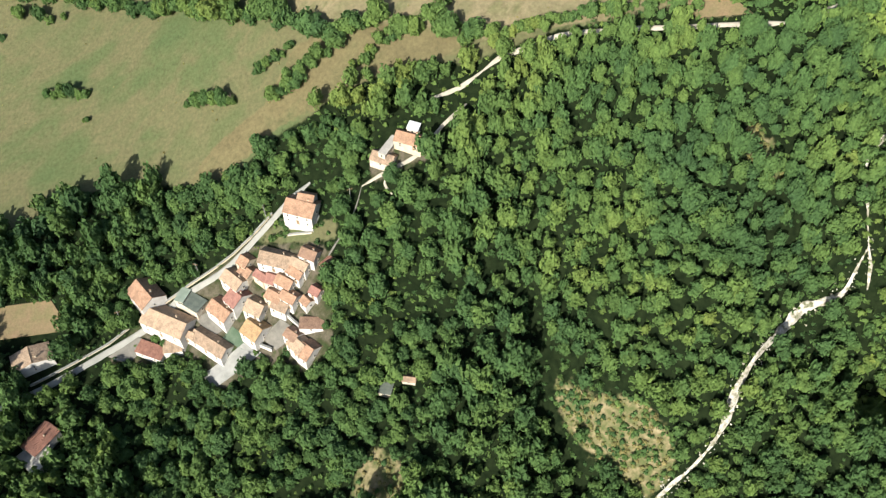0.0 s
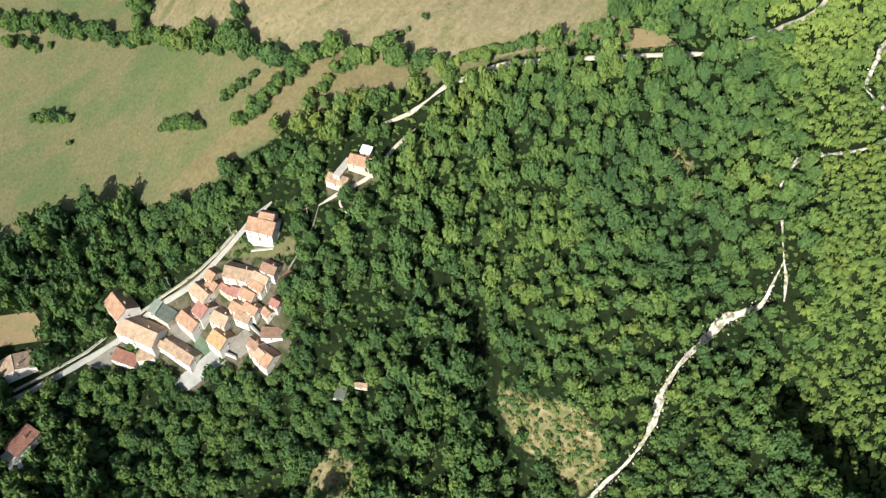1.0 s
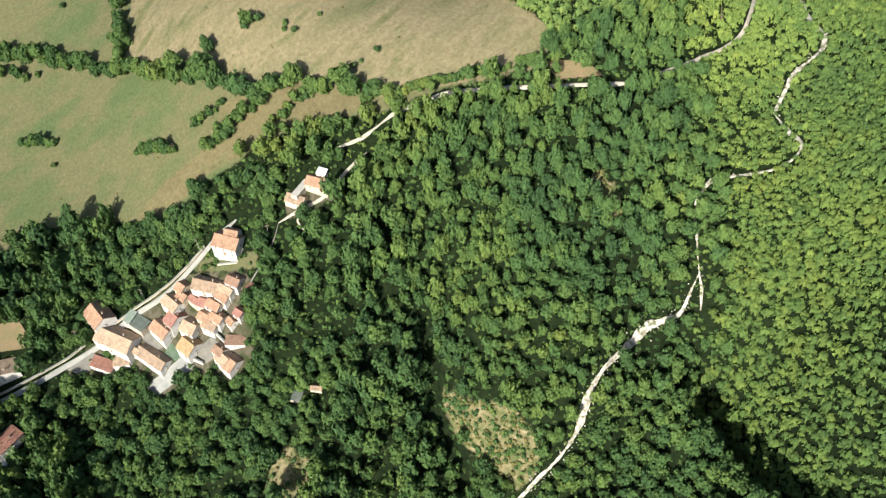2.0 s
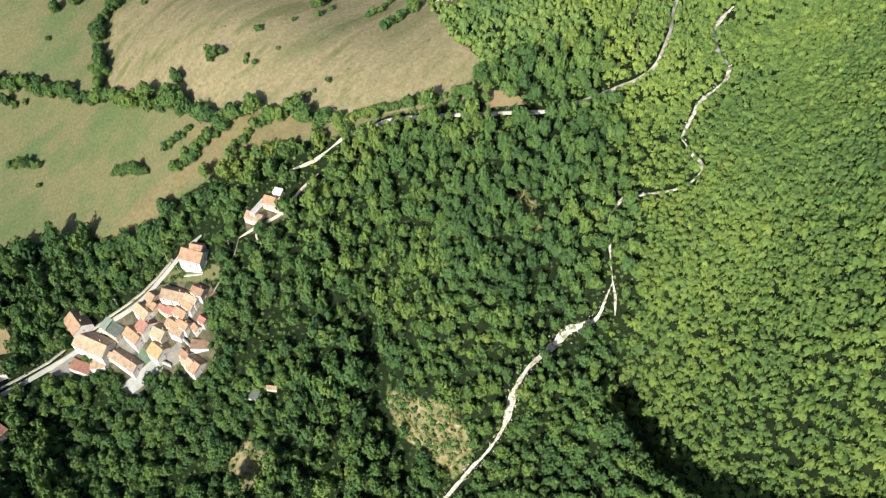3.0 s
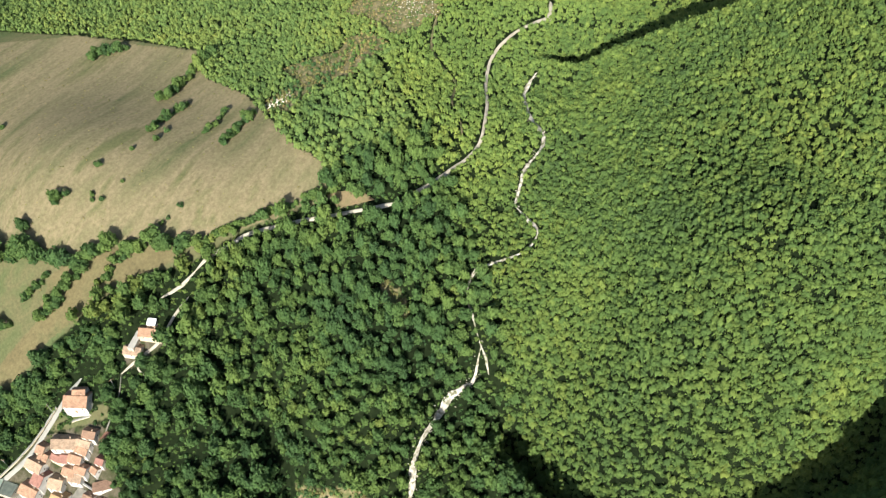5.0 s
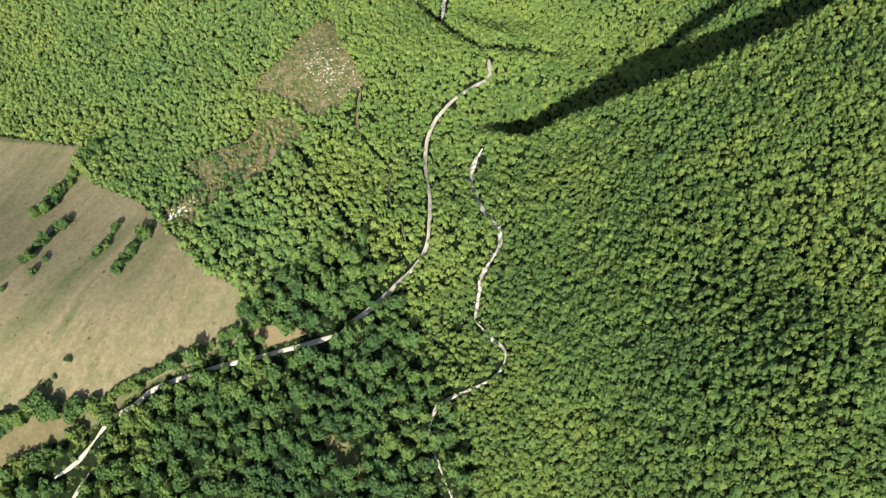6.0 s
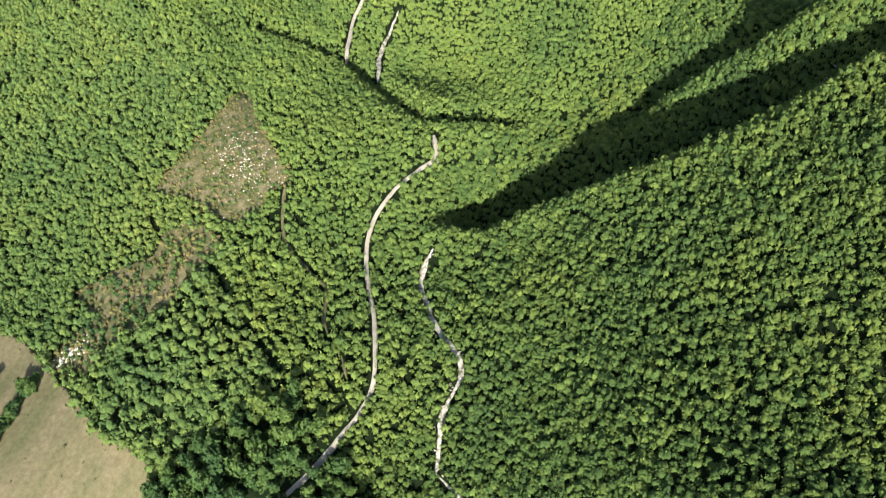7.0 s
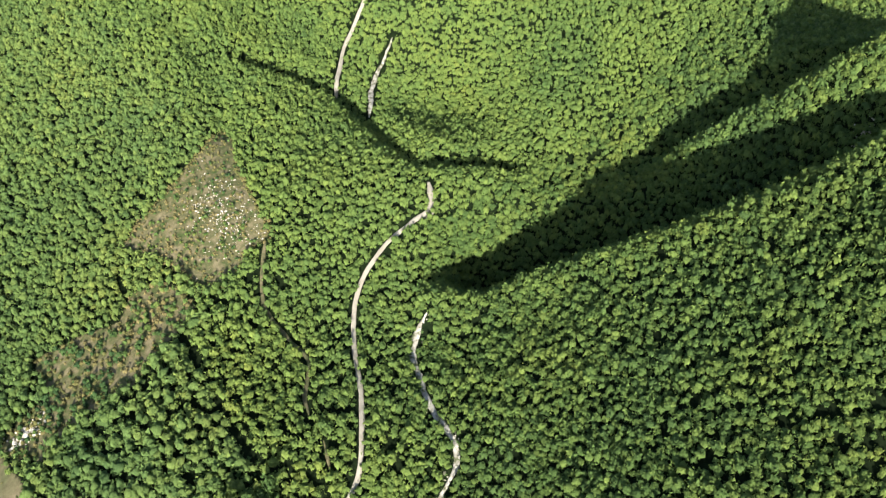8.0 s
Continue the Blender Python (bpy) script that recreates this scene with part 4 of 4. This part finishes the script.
# broad trees round the village, each a tree of its own
west = scatter(-72, 24, 28, 104, 2.4, 31, 0.9)
west = west[wooded(west, 0.75) & gaps(west, 0.12, 0.3, 3.0)]
for hx, hy in ((8.7, 70.6), (2.8, 65.6)):
    west = west[np.hypot(west[:, 0] - hx, west[:, 1] - hy) > 2.4]
west = ragged(west, 1.5, 0.42, 32)
order = np.argsort(np.hypot(west[:, 0] + 14, west[:, 1] - 72))
near_trees, rest = west[order[:300]], west[order[300:]]


def trunk_mesh():
    bm = bmesh.new()
    bmesh.ops.create_cone(bm, cap_ends=True, segments=7, radius1=0.14, radius2=0.06, depth=1.5, matrix=Matrix.Translation((0, 0, 0.3)))
    for k in range(4):
        a = k * 1.7
        bmesh.ops.create_cone(bm, cap_ends=True, segments=5, radius1=0.06, radius2=0.02, depth=0.7, matrix=Matrix.Translation((0.2 * math.cos(a), 0.2 * math.sin(a), 0.75 + 0.08 * k)) @ Matrix.Rotation(a, 4, "Z") @ Matrix.Rotation(0.7, 4, "Y"))
    me = bpy.data.meshes.new("trunk")
    bm.to_mesh(me)
    bm.free()
    me.materials.append(MAT["bark"])
    return me


TRUNK = trunk_mesh()
CROWN_MESHES = [mesh_from("crown", v + np.array([0, 0, 0.75]), f, [MAT["leaf_dark"]], tone=np.zeros(len(v)), rounded=np.arange(len(f)) < n) for v, f, n in NEAR_CROWNS]
SHRUB_MESHES = [mesh_from("crown", v * np.array([1, 1, 0.8]) + np.array([0, 0, 0.35]), f, [MAT["leaf_dark"]], tone=np.zeros(len(v)), rounded=np.arange(len(f)) < n) for v, f, n in NEAR_CROWNS[:5]]


def tree(x, y, r, k, label, group, shrub=False, category="tree", tall=1.0):
    root = new("shrub" if shrub else "tree")
    root.matrix_world = pose(x, y, hz(x, y) - 0.05, 0, 0, (k * 137) % 360) @ Matrix.Diagonal((r, r, r * tall * (0.9 + 0.3 * ((k * 7) % 10) / 10), 1))
    tagged(root, label, category, group=group)
    meshes = SHRUB_MESHES if shrub else CROWN_MESHES
    for nm, me in (("trunk", TRUNK), ("crown", meshes[k % len(meshes)])):
        o = new(nm, me)
        o.parent = root
    return root


for k, (x, y, r) in enumerate(near_trees):
    tree(x, y, r, k, "broad leafy green tree in the wood round the village", "trees round the village")
forest("wood", rest, TALL_CROWNS, MAT["leaf_dark"], "dense dark green broadleaf wood below the meadows", 33, trunk=0.8, uneven=1.3)
mid = scatter(24, 76, 6, 100, 1.75, 41, 0.95)
mid = mid[wooded(mid, 0.5) & gaps(mid, 0.10, 0.36, 8.0) & (distance_to(SHADY_DELL, mid[:, 0], mid[:, 1]) > 1.3)]
forest("wood", ragged(mid, 1.04, 0.4, 42), TALL_CROWNS, MAT["leaf_dark"], "dense green broadleaf wood on a rounded spur", 43, trunk=0.9, uneven=1.8)
hill = scatter(76, 214, -14, 126, 0.74, 51, 0.68)
hill = hill[wooded(hill, 0.35) & (hill[:, 0] - 0.5 * hill[:, 1] < 185) & (hill[:, 1] > 0.5 * (hill[:, 0] - 190))]
# yellow-green valley trees; their lighter colour also makes up for weak sun here
valley = inside(VALLEY, *(hill + np.random.default_rng(50).normal(0, 3.0, hill.shape)).T)
forest("wood", ragged(hill[valley], 0.72, 0.4, 54), MID_CROWNS, MAT["leaf_lit_pale"], "yellow-green wood in the valley between track and stream", 59)
hill = ragged(hill[~valley], 0.72, 0.36, 52)
hx, hy = hill[:, 0], hill[:, 1]
incline = np.hypot(height(hx + 1, hy) - height(hx - 1, hy), height(hx, hy + 1) - height(hx, hy - 1)) / 2
hill[:, 2] *= 1 + 0.3 * np.clip(incline - 0.7, 0, 1)
# the lightened leaf grows commoner up the slope, imitating its brighter top
pale = np.random.default_rng(59).uniform(0, 1, len(hill)) < 0.22 * np.clip((hill[:, 1] - 40) / 55, 0, 1)
forest("wood", hill[pale], MID_CROWNS, MAT["leaf_lit_pale"], "paler yellow-green trees scattered over a steep hillside", 60)
forest("wood", hill[~pale], MID_CROWNS, MAT["leaf"], "even yellow-green forest covering a steep hillside", 53)
steep = scatter(70, 110, -14, 62, 1.05, 55, 1.0)
fall = np.hypot(height(steep[:, 0] + 1, steep[:, 1]) - height(steep[:, 0] - 1, steep[:, 1]), height(steep[:, 0], steep[:, 1] + 1) - height(steep[:, 0], steep[:, 1] - 1)) / 2
steep = steep[wooded(steep, 0.3) & (fall > 1.5) & (np.random.default_rng(56).uniform(0, 1, len(steep)) < 0.16 * fall)]
forest("wood", ragged(steep, 1.0, 0.35, 57), MID_CROWNS, MAT["leaf"], "dense trees clinging to the steepest slope", 58)
far = scatter(-30, 230, 100, 262, 0.9, 61, 0.9)
far = far[wooded(far, 0.35) & ~((far[:, 0] > 75) & (far[:, 1] < 126)) & inside([(-30, 80), (-30, 262), (90, 255), (170, 208), (232, 140), (232, 80)], far[:, 0], far[:, 1])]
low = np.clip((140 - far[:, 1]) / 25, 0, 1) * np.clip((96 - far[:, 0]) / 14, 0, 1)   # the broader trees low on the slope
far = far[np.random.default_rng(60).uniform(0, 1, len(far)) > 0.4 * low]
low = np.clip((140 - far[:, 1]) / 25, 0, 1) * np.clip((96 - far[:, 0]) / 14, 0, 1)
far = ragged(far, 0.74, 0.36, 62)
far[:, 2] *= 1 + 0.4 * low
west_side = inside([(-30, 80), (-30, 262), (85, 262), (97, 166), (80, 133), (84, 96), (60, 80)], far[:, 0] + np.random.default_rng(64).normal(0, 2.5, len(far)), far[:, 1])
forest("wood", far[west_side], FAR_CROWNS, MAT["leaf_mid"], "bluish green forest above the dry meadow", 62)
forest("wood", far[~west_side], FAR_CROWNS, MAT["leaf_lit_pale"], "sunlit green forest on the far valley sides", 63)

plain = np.concatenate([scatter(-110, 76, -75, 5, 3.4, 81, 0.9), scatter(-130, -73, 5, 96, 3.4, 82, 0.9), scatter(-72, 24, 5, 27, 2.9, 83, 0.9), scatter(76, 190, -75, -15, 3.2, 84, 0.9)])
forest("wood", ragged(plain, 2.0, 0.4, 85), FAR_CROWNS, MAT["leaf_dark"], "green broadleaf wood going on below the village", 86)
under = scatter(-70, 76, 8, 105, 1.25, 65, 0.85)
under = under[wooded(under, 0.1)]
tagged(forest("undergrowth", ragged(under, 0.5, 0.45, 67), TINY_CROWNS, MAT["leaf_dark"], "low leafy undergrowth between the trees", 68, trunk=0.0), category="undergrowth")

tufts = np.concatenate([within_poly(DRY, 420, 72), within_poly(FIELDS, 260, 73)])
tufts = tufts[~inside(VILLAGE, tufts[:, 0], tufts[:, 1])]
tagged(forest("tufts", ragged(tufts, 0.17, 0.6, 74), TINY_CROWNS, MAT["leaf_dry"], "scattered dry tufts of grass and thistle in the meadows", 75, trunk=0.0), category="grass tufts")

# hedges and bushes in the meadows
HEDGES = [
    ([(-62, 147.5), (-59.2, 146.3), (-43.5, 138.9), (-28.3, 128.5), (-16.2, 119.8), (-6.2, 112.6), (0.9, 107.3)], 1.5, "long hedge of trees between two meadows"),
    ([(-10.0, 102.7), (-3.6, 105.2), (1.9, 107.0), (6.8, 107.9)], 1.3, "thick leafy hedge across a meadow"),
    ([(11.7, 105.5), (17.0, 103.6), (22.6, 100.2), (25.7, 98.4)], 1.3, "row of trees along the lower edge of the dry meadow"),
    ([(3.6, 102.5), (7.9, 104.1), (11.2, 105.7)], 0.8, "thin low hedge in a strip of meadow"),
    ([(-12.3, 108.0), (-8.8, 108.7), (-6.0, 109.2)], 0.65, "short low hedge in the green meadow"),
    ([(-29.0, 131), (-29.0, 137.5), (-30.3, 149.9), (-27.3, 157.1), (-29.7, 168.7), (-27.4, 177.9)], 1.4, "tall hedge of trees between two meadows"),
    ([(26.4, 144.7), (32.4, 150.2), (36.8, 154.5), (41.4, 156.5)], 1.1, "thick dark hedge at the top of the dry meadow"),
    ([(22.0, 132.7), (26.7, 136.7), (32.1, 140.3)], 0.75, "broken row of bushes across the dry meadow"),
    ([(33.2, 127.1), (36.4, 129.6), (39.3, 132.4)], 0.65, "short row of bushes in the dry meadow"),
    ([(36.1, 121.2), (40.3, 124.7), (44.3, 127.9)], 0.85, "row of dark bushes running up to the wood"),
    ([(12.3, 176.8), (17.5, 176.0), (22.9, 175.3)], 1.1, "clump of trees at the upper meadow edge"),
    ([(26, 99.4), (31, 99.5), (37, 99.4), (43, 98.6), (48, 97.6), (52, 96.9)], 0.72, "uneven row of small trees along the road"),
]
for i, (line, r, label) in enumerate(HEDGES):
    p = smooth_line(line, r * 0.9)
    p = p + np.random.default_rng(70 + i).normal(0, r * 0.4, p.shape)
    ob = forest("hedge", ragged(p, 1.08 * r, 0.45, 80 + i), NEAR_CROWNS, MAT["leaf_dark"], label, 90 + i, trunk=0.7)
    tagged(ob, category="hedge")
BUSHES = [(-57.7, 141.3, 1.5), (-53.6, 139.3, 1.3), (-51.7, 138.5, 1.0), (-61.5, 138.4, 0.9), (-52.0, 123.7, 0.9), (-50.4, 123.0, 1.1), (-48.8, 122.5, 1.2), (-47.2, 121.9, 1.2), (-45.6, 121.2, 1.1), (-44.2, 120.5, 1.0), (-24.6, 109.4, 1.0), (-23.2, 108.7, 1.2), (-21.6, 108.0, 1.2), (-20.0, 107.3, 1.2), (-18.5, 106.6, 1.3), (-17.0, 106.0, 1.1), (-30.9, 129.8, 1.5), (-0.1, 121.2, 1.3), (7.2, 119.0, 0.7), (8.8, 117.1, 0.7), (23.7, 108.8, 0.8), (19.0, 107.1, 0.6), (-8.3, 120.3, 1.4), (-44.6, 115.8, 0.5), (-43.9, 115.5, 0.6)]
BUSHES_B = [(-10.6, 156.7, 0.9), (-19.1, 154.6, 0.8), (9.9, 125.3, 0.9), (17.4, 127.3, 0.6), (22.8, 128.7, 0.9), (25.6, 131.3, 0.8), (2.1, 121.6, 1.0), (-0.7, 121.2, 1.0), (6.9, 117.9, 0.6), (13.8, 119.2, 0.5), (20.6, 107.4, 0.5), (-43.3, 152.7, 0.8), (47.0, 131.5, 0.8), (-48.8, 138.2, 0.8), (-41.7, 160.2, 1.5), (-37.0, 160.9, 1.6), (-33.4, 162.8, 1.5), (-35.9, 167.6, 1.6), (-40.9, 164.9, 1.5)]
for k, (x, y, r) in enumerate(BUSHES + BUSHES_B):
    tree(x, y, r, k, "rounded green bush standing alone in the meadow" if r < 1.2 else "dark green leafy tree standing in the meadow", "meadow bushes", shrub=r < 1.2, category="bush" if r < 1.2 else "tree", tall=1.3)

# felled and scrubby openings
for k, (poly, shrubs, n_dry, n_green, r) in enumerate([(CLEARING, "cut-over hillside", 620, 230, 0.25), (CLEARING_LOW, "scrubby opening", 400, 240, 0.40), (SCRUB, "scrubby slope above the stream", 170, 150, 0.45), (GLADE, "small grassy glade", 45, 12, 0.4), (SMALL_CLEARING, "small dry clearing", 40, 8, 0.4)]):
    tagged(forest("scrub", ragged(within_poly(poly, n_dry, 200 + k), r, 0.5, 210 + k), FAR_CROWNS, MAT["leaf_dry"], "low dry brushwood on a " + shrubs, 220 + k, trunk=0.1), category="scrub")
    tagged(forest("scrub", ragged(within_poly(poly, n_green, 230 + k), r * 1.35, 0.4, 240 + k), FAR_CROWNS, MAT["leaf_dark"], "scattered green saplings on a " + shrubs, 250 + k, trunk=0.3), category="saplings")
heap = np.random.default_rng(261)
spots = np.column_stack([heap.normal(90.5, 2.6, 420), heap.normal(144.5, 5.2, 420), heap.uniform(0.04, 0.16, 420)])
spots = spots[inside(CLEARING, spots[:, 0], spots[:, 1])]
edge = smooth_line(CLEARING + CLEARING[:1], 0.25)
edge = edge + heap.normal(0, 0.3, edge.shape)
tagged(forest("scrub", ragged(edge, 0.3, 0.5, 266), FAR_CROWNS, MAT["leaf_dry"], "rusty dry brushwood bordering the cut-over hillside", 267, trunk=0.1), category="scrub")
rocks("stones", spots, MAT["rock"], "pale limestone blocks and stumps on the cut-over slope", "stones", 262)
rng = np.random.default_rng(263)
quarry = np.column_stack([rng.normal(51.1, 1.5, 110), rng.normal(128.4, 0.8, 110), rng.uniform(0.1, 0.36, 110)])
rocks("stones", quarry, MAT["rock"], "heap of white quarry stones at the wood edge", "stones", 264)
crag = np.concatenate([np.column_stack([rng.normal(166.6, 1.1, 30), rng.normal(87.4, 0.6, 30), rng.uniform(0.1, 0.25, 30)]), np.column_stack([rng.normal(192.7, 1.2, 30), rng.normal(104.1, 0.8, 30), rng.uniform(0.15, 0.5, 30)])])
rocks("stones", crag, MAT["rock"], "pale rock outcrop on the wooded crest", "stones", 265)
for k, (line, w, n) in enumerate([(STREAM_LOW, 1.0, 260), (STREAM_TOP, 0.7, 160), (STREAM_MID, 0.4, 60)]):
    p = smooth_line(line, 0.2)
    p = p[rng.integers(0, len(p), n)] + rng.normal(0, w * 0.6, (n, 2))
    rocks("stones", np.column_stack([p, rng.uniform(0.06, 0.22, n)]), MAT["white_gravel"], "white boulders strewn along the stream bed", "stones", 270 + k)

# shrubs and small trees in the village yards, along the streets and the stream
yard = np.concatenate([within_poly(VILLAGE, 60, 301), within_poly(GARDEN, 16, 302), within_poly(FARMYARD, 8, 303)])
free = np.ones(len(yard), bool)
for hx, hy, r in HOUSE_SPOTS:
    free &= np.hypot(yard[:, 0] - hx, yard[:, 1] - hy) > r + 0.35
free &= distance_to(STREET, yard[:, 0], yard[:, 1]) > 1.3
for cx, cy, r in ((-21.3, 70.1, 3.4), (-12.6, 71.3, 2.9), (-37.5, 76.4, 2.4), (-19.6, 73.3, 1.8), (-24.3, 76.4, 2.0)):
    free &= np.hypot(yard[:, 0] - cx, yard[:, 1] - cy) > r
for k, (x, y) in enumerate(yard[free]):
    tree(x, y, 0.35 + 0.5 * ((k * 29) % 17) / 17, k, "small green garden shrub between the houses", "garden shrubs", shrub=True, category="shrub")
for k, (x, y, r) in enumerate([(-33.2, 77.0, 0.9), (-31.9, 75.9, 0.75), (-23.3, 66.4, 1.1), (-21.0, 66.8, 0.9), (-36.2, 73.0, 1.3), (-29.6, 72.2, 1.4), (-27.0, 71.4, 1.2), (-3.4, 72.3, 1.5), (-3.0, 76.6, 1.2), (-12.9, 66.9, 1.2)]):
    tree(x, y, r, k + 3, "rounded leafy tree beside the village houses", "village trees")
bank = []
rng = np.random.default_rng(310)
for line, off, n in ((STREAM_LOW, 1.2, 160), (STREAM_TOP, 0.8, 110), (TRACK, 1.0, 90), (ROAD, 0.9, 70), (STREET, 1.4, 50)):
    q = smooth_line(line, 0.25)
    q = q[rng.integers(0, len(q), n)]
    a = rng.uniform(0, 6.283, n)
    bank.append(q + np.column_stack([np.cos(a), np.sin(a)]) * (off * rng.uniform(0.7, 1.3, n))[:, None])
bank = np.concatenate(bank)
ok = np.ones(len(bank), bool)
for line, w in ((STREAM_LOW, 0.45), (STREAM_TOP, 0.4), (TRACK, 0.6), (ROAD, 0.55), (STREET, 0.95)):
    ok &= distance_to(line, bank[:, 0], bank[:, 1]) > w
for hx, hy, r in HOUSE_SPOTS:
    ok &= np.hypot(bank[:, 0] - hx, bank[:, 1] - hy) > r + 0.3
tagged(forest("verge_plants", ragged(bank[ok], 0.38, 0.5, 311), FAR_CROWNS, MAT["leaf"], "low weeds and shrubs along tracks and stream", 312, trunk=0.0), category="weeds")
